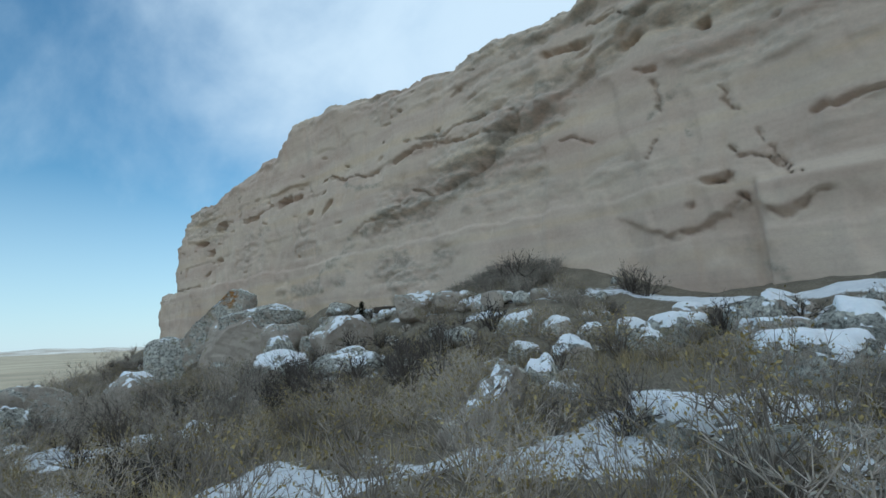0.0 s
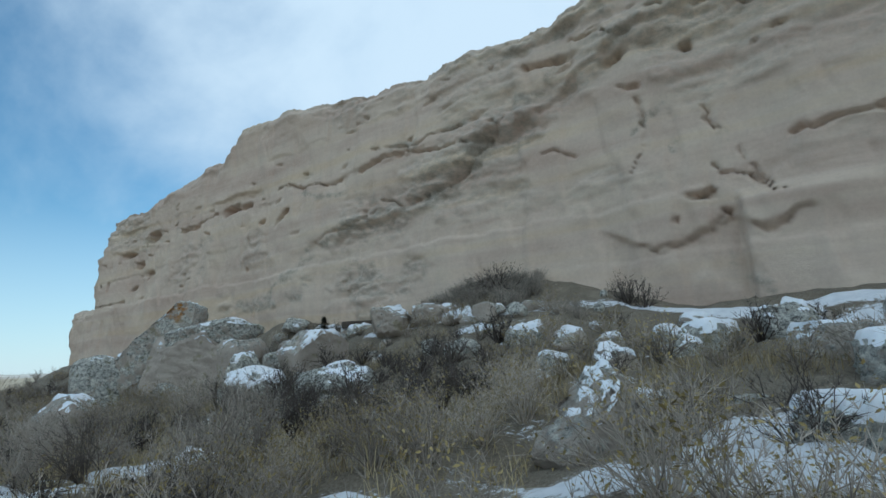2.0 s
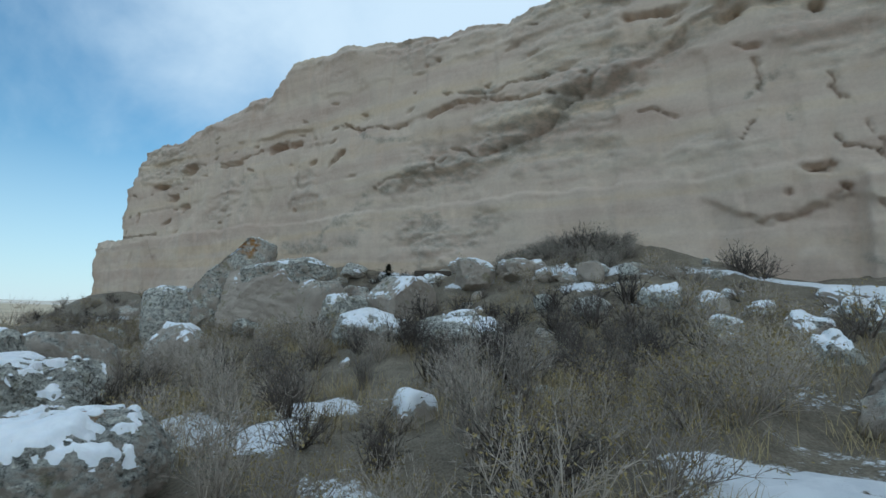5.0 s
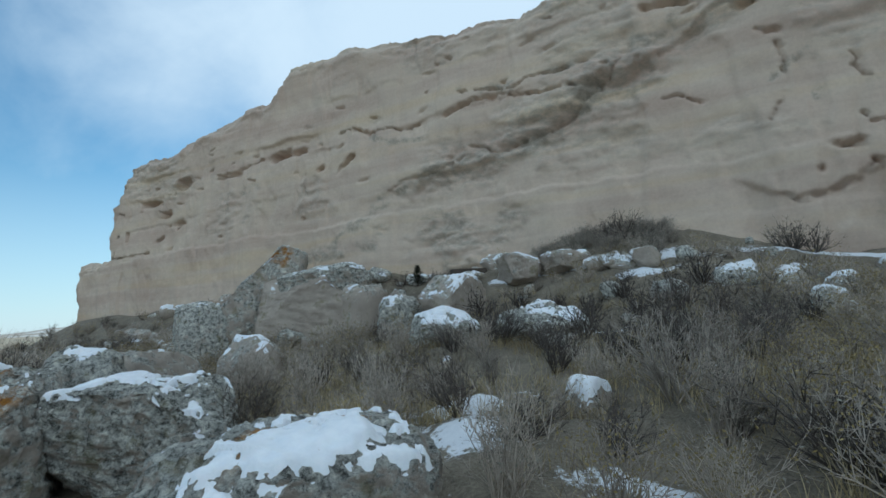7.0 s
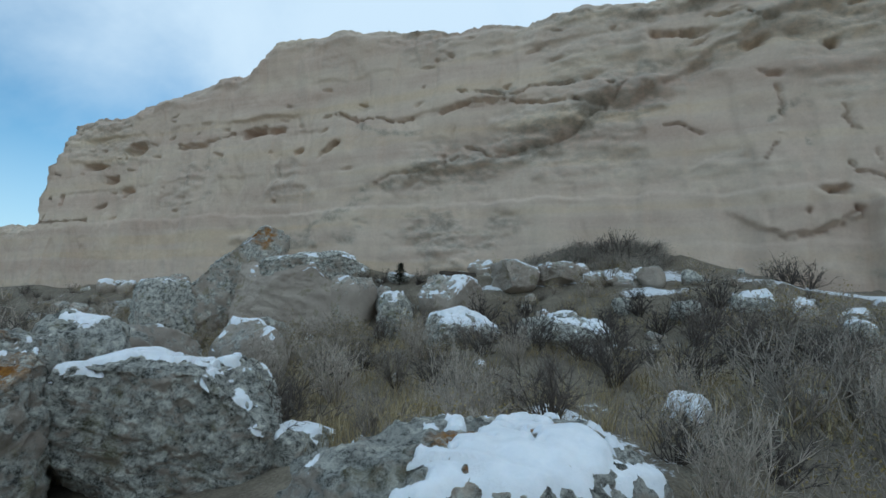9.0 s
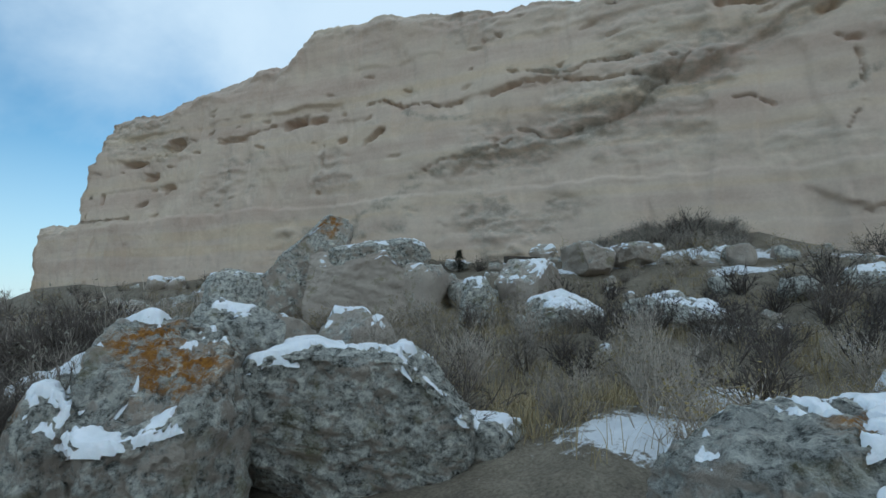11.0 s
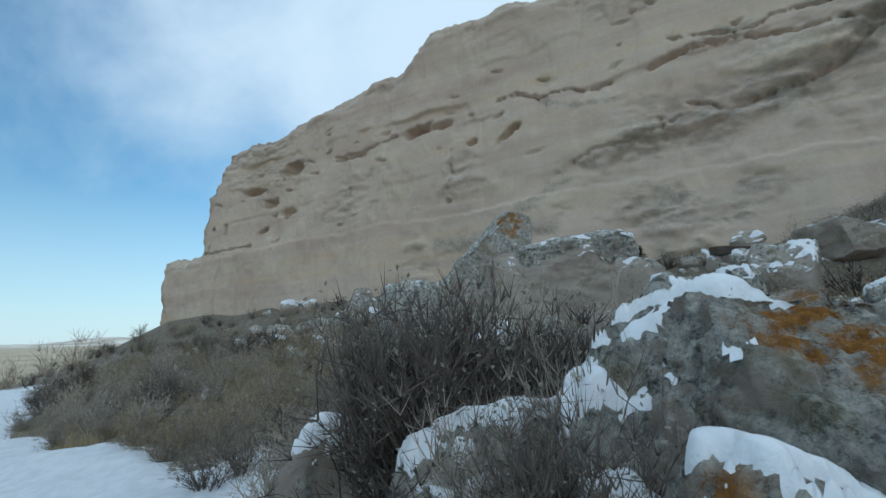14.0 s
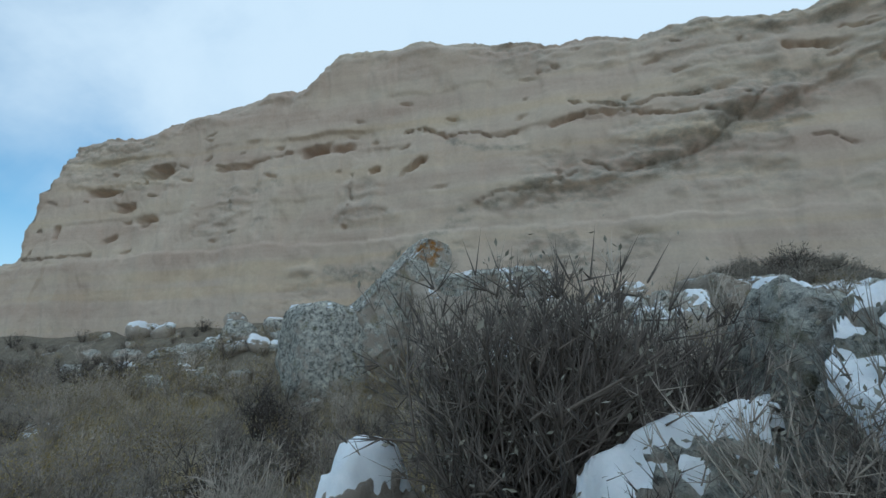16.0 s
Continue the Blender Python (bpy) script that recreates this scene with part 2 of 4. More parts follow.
# ---- plan: u runs along the cliff, v from its face towards the trail ----
ALONG, OUT, ORIGIN = np.array([-0.756, 0.655]), np.array([-0.655, -0.756]), np.array([0.0, 20.0])


def to_world(u, v):
    u, v = np.asarray(u, float), np.asarray(v, float)
    return ORIGIN[0] + u * ALONG[0] + v * OUT[0], ORIGIN[1] + u * ALONG[1] + v * OUT[1]


def to_plan(x, y):
    x, y = np.asarray(x, float) - ORIGIN[0], np.asarray(y, float) - ORIGIN[1]
    return x * ALONG[0] + y * ALONG[1], x * OUT[0] + y * OUT[1]


RISE_V = [-2, 0.6, 3.5, 5.5, 8, 11.5, 14, 15.5, 17.5, 40, 400]
RISE_Z = [4.2, 3.7, 2.8, 2.0, 1.3, 0.6, 0.25, 0.0, -0.05, -0.8, -3.0]


def trail_v(u):
    """How far out the trail's inner edge runs: it bends in towards the cliff's end."""
    return np.interp(u, [10, 14, 17, 20.5, 24, 30, 36, 60], [14.5, 14.2, 13.3, 11.2, 9.4, 7.6, 7.6, 10])


def ground_plan(u, v, rough=1.0):
    v = v * np.where(np.asarray(v) > 0, 14.5 / trail_v(u), 1.0)
    trail = -0.073 * (np.clip(u, -40, 8) + 13)
    rise = np.interp(v, RISE_V, RISE_Z)
    rise = rise * (1 - 0.35 * np.clip((-u - 6) / 4, 0, 1) * np.clip((9 - v) / 4, 0, 1))
    rise = np.where(rise > 0, rise * smooth(39.5, 32.5, u), rise) - 0.5 * smooth(8, 40, u)
    off_trail = 1 - np.exp(-(((v - 15.6) / 1.4) ** 2))
    bumps = 0.22 * fbm(u * 0.45, v * 0.45, 0, 4, 11) * off_trail + 0.05 * fbm(u * 2.2, v * 2.2, 0, 3, 5)
    bumps = bumps + 0.6 * np.exp(-(((u + 3.7) / 1.6) ** 2) - ((v + 0.1) / 1.1) ** 2) + 0.9 * np.exp(-(((u - 6.5) / 2.5) ** 2) - ((v - 0.6) / 1.5) ** 2)
    bumps = bumps - 0.3 * np.exp(-(((u + 10.8) / 2.2) ** 2) - ((v - 10.3) / 1.6) ** 2)
    near = smooth(70, 30, np.abs(u)) * smooth(60, 25, np.abs(v))
    z = trail + rise + rough * bumps * near
    return z


def ground_z(x, y):
    u, v = to_plan(x, y)
    return float(ground_plan(u, v))


def snow_cover(u, v):
    u, v = np.asarray(u, float), np.asarray(v, float)
    v = v * np.where(v > 0, 14.5 / trail_v(u), 1.0)
    blobs = fbm(u * 0.55 + 3, v * 0.8, 0, 4, 31)
    trail = np.exp(-(((v - 14.2) / 1.5) ** 2)) * 0.55 * smooth(0, 6, u) - 0.25 * np.exp(-(((v - 17.2) / 0.9) ** 2)) + 0.3 * np.exp(-(((v - 19.2) / 0.8) ** 2))
    drift = 0.0
    for a, b, wide, deep in DRIFTS:
        drift = np.maximum(drift, np.exp(-(((u - a) / wide) ** 2) - ((v - b) / deep) ** 2))
    for a, b, wide, deep in DUSTINGS:
        drift = np.maximum(drift, 0.5 * np.exp(-(((u - a) / wide) ** 2) - ((v - b) / deep) ** 2))
    return np.clip(0.11 + 0.42 * blobs + trail + 0.85 * drift, 0, 1)


# drifts of snow that lie open between the bushes: along, out, half widths
DRIFTS = [(-9.0, 12.75, 0.8, 0.3), (-10.9, 12.6, 0.8, 0.4), (-11.5, 10.4, 0.8, 0.7), (-11.9, 9.6, 0.7, 0.6), (-5.0, 2.6, 1.6, 0.5), (-5.2, 4.0, 1.2, 0.5),
          (-10.5, 2.2, 3.5, 0.5), (-13.5, 4.5, 1.8, 0.7), (-3.9, 11.6, 0.35, 0.6), (-6.9, 5.4, 0.8, 0.5), (8.0, 14.2, 4.0, 1.1), (16.0, 14.6, 6.0, 1.3), (28, 14.8, 9.0, 1.3), (-1.0, 3.0, 0.9, 0.4)]
# thin broken snow, through which the ground shows
DUSTINGS = [(-11.2, 11.2, 0.9, 0.6), (-9.4, 12.0, 0.9, 0.3), (-8.3, 12.1, 0.6, 0.3), (-4.4, 12.9, 0.5, 0.8), (-3.3, 13.0, 0.7, 0.6), (-4.2, 10.8, 0.5, 0.6), (-10.2, 11.4, 0.7, 0.4), (-6.2, 13.4, 0.8, 0.4)]


# ---- meshes ----
def mesh_object(name, verts, faces, mat, parent=None, label="", shade=True):
    me = bpy.data.meshes.new(name)
    me.from_pydata([tuple(p) for p in verts], [], [tuple(f) for f in faces])
    me.materials.append(mat)
    if shade:
        me.polygons.foreach_set("use_smooth", [True] * len(me.polygons))
    ob = new(name, me)
    if parent is not None:
        ob.parent = parent
    return tagged(ob, label)


def grid_faces(nu, nv):
    i, j = np.meshgrid(np.arange(nu - 1), np.arange(nv - 1), indexing="ij")
    a = (i * nv + j).ravel()
    return np.stack([a, a + nv, a + nv + 1, a + 1], 1)


def store(ob, name, values):
    at = ob.data.attributes.new(name, "FLOAT", "POINT")
    at.data.foreach_set("value", np.asarray(values, np.float32).ravel())


# ---- ground: one sheet to the horizon ----
def spread(lo, hi, step, far):
    mid = list(np.arange(lo, hi, step))
    left, right, d = [], [], step
    a, b = lo, mid[-1]
    while a > -far or b < far:
        d *= 1.35
        a, b = a - d, b + d
        left.append(a), right.append(b)
    return np.array(left[::-1] + mid + right)


GU, GV = spread(-21, 19, 0.16, 2600), spread(-1.0, 18.5, 0.16, 2600)
uu, vv = np.meshgrid(GU, GV, indexing="ij")
cover_s = snow_cover(uu, vv) * smooth(75, 40, np.abs(uu)) * smooth(60, 30, np.abs(vv))
gz = ground_plan(uu, vv) + 0.07 * smooth(0.5, 0.8, cover_s)
gx, gy = to_world(uu, vv)
ground = mesh_object("ground", np.stack([gx, gy, gz], -1).reshape(-1, 3), grid_faces(len(GU), len(GV)), GROUND)
store(ground, "snow", cover_s)
store(ground, "field", smooth(30, 60, np.hypot(uu, vv - 14)))
tagged(ground, "dry brown earth with patches of old snow and a trail", "ground", kind="structure")

# ---- cliff ----
TOP_U = [-60, -20, -13, -10.7, -9.2, -6.7, -5.3, -4.0, -2.8, -2.1, -1.4, 0.2, 1.5, 2.75, 5.3, 8.5, 11.2, 12.1, 12.5, 13.1, 14.9, 15.6, 17.1, 19.5, 20.4, 21.0, 24.2, 25.2, 26.2, 27.2, 28.2, 29.2, 30.0, 33.2, 34.3, 34.7, 35.4]
TOP_Z = [14.7, 13.7, 13.2, 13.05, 13.27, 13.0, 12.85, 12.95, 13.3, 13.15, 12.9, 12.95, 13.2, 13.25, 13.72, 14.1, 14.28, 13.9, 13.46, 12.72, 12.92, 12.65, 12.4, 12.02, 11.9, 11.55, 11.75, 11.55, 11.2, 9.8, 7.5, 6.3, 5.85, 6.0, 5.8, 3.4, 1.2]
# hollows: along, height, half width, half height, depth, slant
HOLLOWS = [(12.33, 9.62, 0.55, 0.2, 0.5, -0.15), (11.13, 9.59, 0.5, 0.14, 0.4, 0), (9.6, 8.47, 0.2, 0.12, 0.3, -0.3), (7.84, 8.44, 0.42, 0.14, 0.4, -0.55),
    (20.6, 9.54, 0.6, 0.3, 0.5, -0.2), (23.76, 8.79, 0.7, 0.22, 0.5, 0), (22.37, 8.04, 0.5, 0.2, 0.4, 0), (20.94, 7.25, 0.5, 0.15, 0.35, 0),
    (26.17, 6.84, 0.12, 0.35, 0.3, 0), (23.16, 6.55, 0.3, 0.13, 0.3, -0.4), (16.44, 9.3, 0.8, 0.1, 0.25, 0), (-10.2, 5.46, 0.3, 0.075, 0.22, 0.15),
    (-9.49, 4.8, 0.09, 0.11, 0.14, -0.5), (-8.29, 10.54, 0.3, 0.13, 0.3, -0.2), (-10.44, 10.21, 0.15, 0.15, 0.3, 0), (-6.23, 11.26, 0.8, 0.12, 0.3, 0.15),
    (-10.8, 4.88, 0.12, 0.12, 0.25, 0.6)]
# cracks: half width, depth, corners
CRACKS = [(0.05, 0.11, [(-8.55, 4.27), (-8.9, 4.02), (-9.66, 4.27), (-10.31, 4.36), (-10.7, 4.79)]), (0.05, 0.11, [(-11.38, 4.44), (-11.78, 4.21), (-12.15, 4.38), (-12.35, 4.6), (-12.54, 4.53)]), (0.1, 0.2, [(-12.65, 6.73), (-13.33, 6.75), (-14.0, 6.84), (-14.87, 6.73), (-16.03, 6.91)]), (0.035, 0.1, [(-11.44, 6.68), (-11.67, 5.7), (-11.96, 5.41), (-12.25, 5.11)]),
    (0.06, 0.2, [(8.44, 9.85), (7.62, 9.99), (6.59, 9.63), (5.25, 9.51), (4.44, 9.25), (3.84, 9.44)]), (0.06, 0.18, [(2.63, 9.33), (1.23, 9.75), (0.23, 9.69)]), (0.03, 0.15, [(-5.72, 7.97), (-6.31, 7.91), (-6.8, 7.52)]), (0.03, 0.14, [(10.68, 8.45), (10.65, 7.33), (10.86, 6.72)]),
    (0.03, 0.12, [(2.33, 7.63), (2.42, 6.84)]), (0.035, 0.15, [(-14.26, 3.16), (-14.84, 2.96), (-15.8, 3.05)]), (0.03, 0.12, [(18.32, 7.65), (18.12, 6.96), (18.31, 6.46)]), (0.04, 0.15, [(28.78, 5.84), (25.82, 5.7), (23.85, 5.8)]),
    (0.03, 0.12, [(-8.87, 9.06), (-9.06, 7.49), (-8.37, 6.42)]), (0.03, 0.12, [(-10.43, 8.25), (-10.91, 7.37)]), (0.06, 0.2, [(2.0, 9.57), (0.75, 9.64), (-0.82, 9.45), (-2.96, 9.15)]), (0.045, 0.16, [(1.79, 10.2), (-0.28, 9.78), (-1.38, 9.97), (-2.65, 9.95)]),
    (0.04, 0.15, [(1.49, 7.85), (0.32, 7.38), (-1.31, 7.64), (-2.58, 8.04), (-3.33, 8.86), (-4.5, 9.63)]), (0.05, 0.18, [(17.5, 9.43), (15.4, 9.5), (13.5, 9.6)]), (0.035, 0.14, [(-10.72, 6.41), (-10.78, 5.95), (-11.39, 5.92), (-11.92, 5.18)]), (0.06, 0.18, [(-6.9, 11.8), (-8.0, 11.58), (-8.9, 11.15)]),
    (0.04, 0.14, [(5.3, 6.6), (4.4, 6.85), (3.4, 6.9), (1.8, 7.45)]), (0.05, 0.2, [(-9.98, 5.43), (-10.2, 5.5), (-10.45, 5.48)])]
# weathered grey stains on the face: half width, corners
STAINS = [(0.32, [(3.4, 6.9), (1.8, 7.45), (0.2, 7.3), (-1.3, 7.5), (-2.0, 7.95), (-2.8, 8.8), (-3.6, 8.95)]), (0.36, [(-2.6, 8.0), (-3.3, 8.85), (-4.5, 9.6), (-5.2, 10.3), (-6.0, 10.7), (-6.9, 11.8), (-8.0, 11.6), (-8.9, 11.1)]),
          (0.34, [(3.8, 6.75), (5.25, 6.6), (6.25, 5.9), (8.35, 4.65), (9.9, 3.9)]), (0.62, [(3.4, 4.75), (1.5, 4.8), (-0.1, 4.6)]), (0.34, [(16.2, 7.6), (14.1, 8.4)]), (0.24, [(14.8, 6.85), (16.2, 6.2), (17.3, 5.9)]),
          (0.13, [(-8.7, 7.8), (-9.1, 8.2), (-9.6, 8.45), (-9.9, 8.0), (-9.9, 7.55), (-9.65, 7.0)]), (0.08, [(-10.7, 8.0), (-11.0, 7.6), (-11.1, 6.95)]), (0.22, [(1.8, 10.2), (-0.3, 9.8), (-1.4, 10.0), (-2.7, 9.95)]),
          (0.2, [(6.5, 9.3), (4.6, 8.7), (3.0, 8.4)]), (0.3, [(-4.6, 12.1), (-6.2, 12.2), (-8.2, 12.3)]), (0.16, [(-10.8, 4.6), (-10.85, 3.4), (-11.5, 2.6)]), (0.3, [(11.5, 4.3), (9.0, 4.2), (6.4, 4.3)])]


def to_line(u, z, corners):
    best = np.full(u.shape, 99.0)
    for (a, b), (c, d) in zip(corners, corners[1:]):
        t = np.clip(((u - a) * (c - a) + (z - b) * (d - b)) / ((c - a) ** 2 + (d - b) ** 2), 0, 1)
        best = np.minimum(best, np.hypot(u - a - t * (c - a), z - b - t * (d - b)))
    return best


def nicks():
    """Small slits and pits that follow the beds."""
    rng = np.random.default_rng(19)
    made = []
    for k in range(70):
        a = rng.uniform(-16, 29)
        b = rng.choice([6.2, 7.3, 8.4, 9.4, 10.2, 11.0]) + rng.normal() * 0.25
        if a < 4:
            b = rng.choice([9.6, 10.6, 11.4, 12.0]) + rng.normal() * 0.3
        made.append((a, b, rng.uniform(0.08, 0.3), rng.uniform(0.035, 0.08), rng.uniform(0.08, 0.18), rng.normal() * 0.25))
    return made


def ragged(u, z):
    return np.round(2.5 * fbm(u * 2.2, z * 0.6, 0, 3, 29)) / 2.5


def cliff_face(u, z):
    """How far the face stands out at a place, and how worn it is there."""
    wob = 0.25 * fbm(u * 0.22, z * 0.1, 0, 4, 3)
    out = 0.35 * fbm(u * 0.13, z * 0.07, 0.5, 3, 7)
    # beds: lips of harder layers, each a little proud
    for bed, high, proud, start, end in ((5.55, 0.05, 0.17, -9, 22), (9.5, 0.05, 0.16, -3, 10), (10.35, 0.05, 0.25, 8.5, 30), (7.45, 0.08, 0.10, 12, 28), (11.7, 0.06, 0.16, -12, 9), (3.8, 0.1, 0.08, -17, -6)):
        along = smooth(-0.25, 0.2, fbm(u * 0.3, bed, 0, 4, 21)) * smooth(start - 1.5, start + 1.5, u) * smooth(end + 1.5, end - 1.5, u)
        lift = 0.5 * wob + 0.12 * np.round(2.5 * fbm(u * 0.7, bed, 0, 3, 23)) / 2.5
        out = out + proud * (0.3 * (bed < 6) + 0.7 * along) * smooth(high, -high, z - bed - lift) * (1 if bed < 6 else -1)
    # the broken slope of ledges over the smooth wall
    diag = np.interp(u, [-8.9, -6.2, -3.35, -1.7, 0.9, 4, 40], [11.3, 9.8, 9.05, 7.9, 7.2, 6.45, 6.3])
    above = smooth(-0.12, 0.18, z - diag + 0.5 * wob + 0.25 * fbm(u * 0.9, z * 0.9, 0, 3, 41))
    out = out + 0.30 * above * smooth(6, 0, u - 2)
    worn = np.clip(0.85 * np.exp(-(((z - diag) / 0.75) ** 2)) * smooth(7, 2, u) + 0.55 * smooth(0.1, 0.5, fbm(u * 0.3, z * 0.4, 0, 4, 53)) * smooth(5.2, 7.0, z) + smooth(-1.2, -0.2, z - np.interp(u, TOP_U, TOP_Z)) * 0.6, 0, 1)
    low = 1.1 * smooth(5.5, 4.9, z) * smooth(-0.25, 0.2, fbm(u * 0.4, z * 0.5, 3.0, 4, 57)) * smooth(-2, 1, u) * smooth(15, 10, u)
    worn = np.clip(worn + low, 0, 1)
    # blocks and flakes
    step = fbm(u * 0.5 + 0.15 * z, z * 2.0, 0, 4, 61)
    flake = fbm(u * 1.0 + 0.5 * z, z * 3.6, 0, 4, 63)
    out = out + worn * (0.20 * np.round(step * 3.5) / 3.5 + 0.09 * np.round(flake * 4) / 4 + 0.05 * fbm(u * 2.6, z * 3.6, 0, 3, 71)) + 0.12 * fbm(u * 0.45, z * 0.5, 0, 3, 65) + 0.022 * fbm(u * 1.8, z * 1.0, 0, 3, 81) + 0.05 * smooth(5, 12, u) * smooth(12.5, 11, z) * np.round(2 * fbm(u * 0.7, z * 0.5, 0, 4, 83)) / 2
    out = out - 0.10 * smooth(0.15, 0.55, fbm(u * 0.9, z * 0.28, 0, 4, 91))
    # a break where the wall steps back
    out = out + 0.5 * smooth(-11.0, -11.12, u + 0.35 * wob) * smooth(5.5, 5.0, z) * smooth(-15, -12.5, u)
    # the slab that hangs over the smooth foot of the wall
    under = smooth(0.06, -0.06, z - np.interp(u, [-12.5, -12.15, -11.65, -10.9, -10.3, -9.6, -8.95, -8.15, -6.9], [4.6, 4.4, 4.2, 4.75, 4.4, 4.25, 4.0, 4.55, 5.15]) - 0.12 * ragged(u, z))
    out = out - 0.16 * under * smooth(-13, -12.4, u) * smooth(-7, -8, u)
    ragged_u, ragged_z = fbm(u * 3.2, z * 3.2, 1, 4, 16, 0.6), fbm(u * 2.6, z * 5.0, 0, 4, 6, 0.6)
    for a, b, wide, high, deep, slant in HOLLOWS + nicks():
        du = u - a
        dz = z - b - slant * du + 0.55 * high * ragged_z
        out = out - deep * 1.6 * np.exp(-((np.abs(du + 0.4 * wide * ragged_u) / wide) ** 3) - (np.abs(dz) / high) ** 5)
    for wide, deep, corners in CRACKS:
        out = out - 1.5 * deep * np.exp(-((to_line(u + 0.13 * fbm(u * 2, z * 2, 0, 4, 14, 0.65), z + 0.10 * fbm(u * 2, z * 2, 2, 4, 15, 0.65), corners) / (wide * 0.85 * (0.5 + 1.0 * smooth(-0.5, 0.5, fbm(u * 1.7, z * 1.7, 0, 3, 18))))) ** 4))
    blot = np.zeros(u.shape)
    for wide, corners in STAINS:
        far = to_line(u + 0.5 * wide * ragged_u, z + 0.5 * wide * ragged_z, corners)
        blot = np.maximum(blot, smooth(1.3 * wide, 0.2 * wide, far) * smooth(-0.35, 0.35, fbm(u * 0.9, z * 1.7, 0, 4, 47, 0.6)))
    out = out + 0.05 * blot * np.round(3 * fbm(u * 1.6 + 0.5 * z, z * 3.2, 0, 4, 43, 0.6)) / 3
    return out, worn, blot


def build_cliff():
    us = np.concatenate([np.arange(-60, -18, 1.2), np.arange(-18, 35.4, 0.075), [35.4] * 5])
    back = np.concatenate([np.zeros(len(us) - 5), [1, 4, 12, 30, 80]])
    n = 190
    top = np.interp(us, TOP_U, TOP_Z) + 0.09 * np.round(3 * fbm(us * 0.9, 0.0, 0, 4, 101)) / 3 + 0.05 * fbm(us * 4, 3.0, 0, 3, 103)
    foot = 0.2
    frac = np.linspace(0, 1, n)
    u = np.repeat(us[:, None], n, 1)
    z = foot + (top[:, None] - foot) * frac[None]
    v, worn, blot = cliff_face(u, z)
    v = v - back[:, None] - 0.5 * smooth(0.7, 0, top[:, None] - z) ** 2 * 0.5
    v = v - 1.3 * smooth(24, 34, u) ** 2
    cols_u, cols_v, cols_z, cols_w, cols_b = [u], [v], [z], [worn], [blot]
    # the flat top behind the rim
    for k, (far, drop) in enumerate(((0.5, -0.05), (1.5, -0.15), (4, -0.4), (12, -1.0), (40, -2.0), (120, -3.0))):
        cols_u.append(us[:, None]), cols_v.append(v[:, -1:] - far), cols_z.append(z[:, -1:] + drop + 0.1 * fbm(us[:, None] * 0.8, far, 0, 3, 9)), cols_w.append(np.ones((len(us), 1))), cols_b.append(np.zeros((len(us), 1)))
    u, v, z, w, blot = (np.concatenate(c, 1) for c in (cols_u, cols_v, cols_z, cols_w, cols_b))
    x, y = to_world(u, v)
    ob = mesh_object("cliff", np.stack([x, y, z], -1).reshape(-1, 3), grid_faces(*u.shape), CLIFF)
    store(ob, "worn", w)
    store(ob, "stain", blot)
    return tagged(ob, "tall pale tan sandstone cliff with ledges, cracks and hollows", "cliff", kind="structure")


build_cliff()


# ---- rocks ----
def ball(level):
    bm = bmesh.new()
    bmesh.ops.create_icosphere(bm, subdivisions=level, radius=1.0)
    verts = np.array([v.co[:] for v in bm.verts])
    faces = np.array([[v.index for v in f.verts] for f in bm.faces])
    bm.free()
    return verts, faces


BALLS = {level: ball(level) for level in (3, 4, 5, 6, 7)}


def normals(verts, faces):
    a, b, c = (verts[faces[:, k]] for k in range(3))
    face = np.cross(b - a, c - a)
    total = np.zeros_like(verts)
    for k in range(3):
        np.add.at(total, faces[:, k], face)
    return total / np.maximum(np.linalg.norm(total, axis=1, keepdims=True), 1e-9)


def islands(faces, count):
    """The faces, grouped by what hangs together."""
    mark = np.arange(count)
    while len(faces):
        low = mark[faces].min(1)
        before = mark.copy()
        for k in range(3):
            np.minimum.at(mark, faces[:, k], low)
        mark = mark[mark]
        if (mark == before).all():
            break
    return [faces[mark[faces[:, 0]] == m] for m in np.unique(mark[faces[:, 0]])] if len(faces) else []


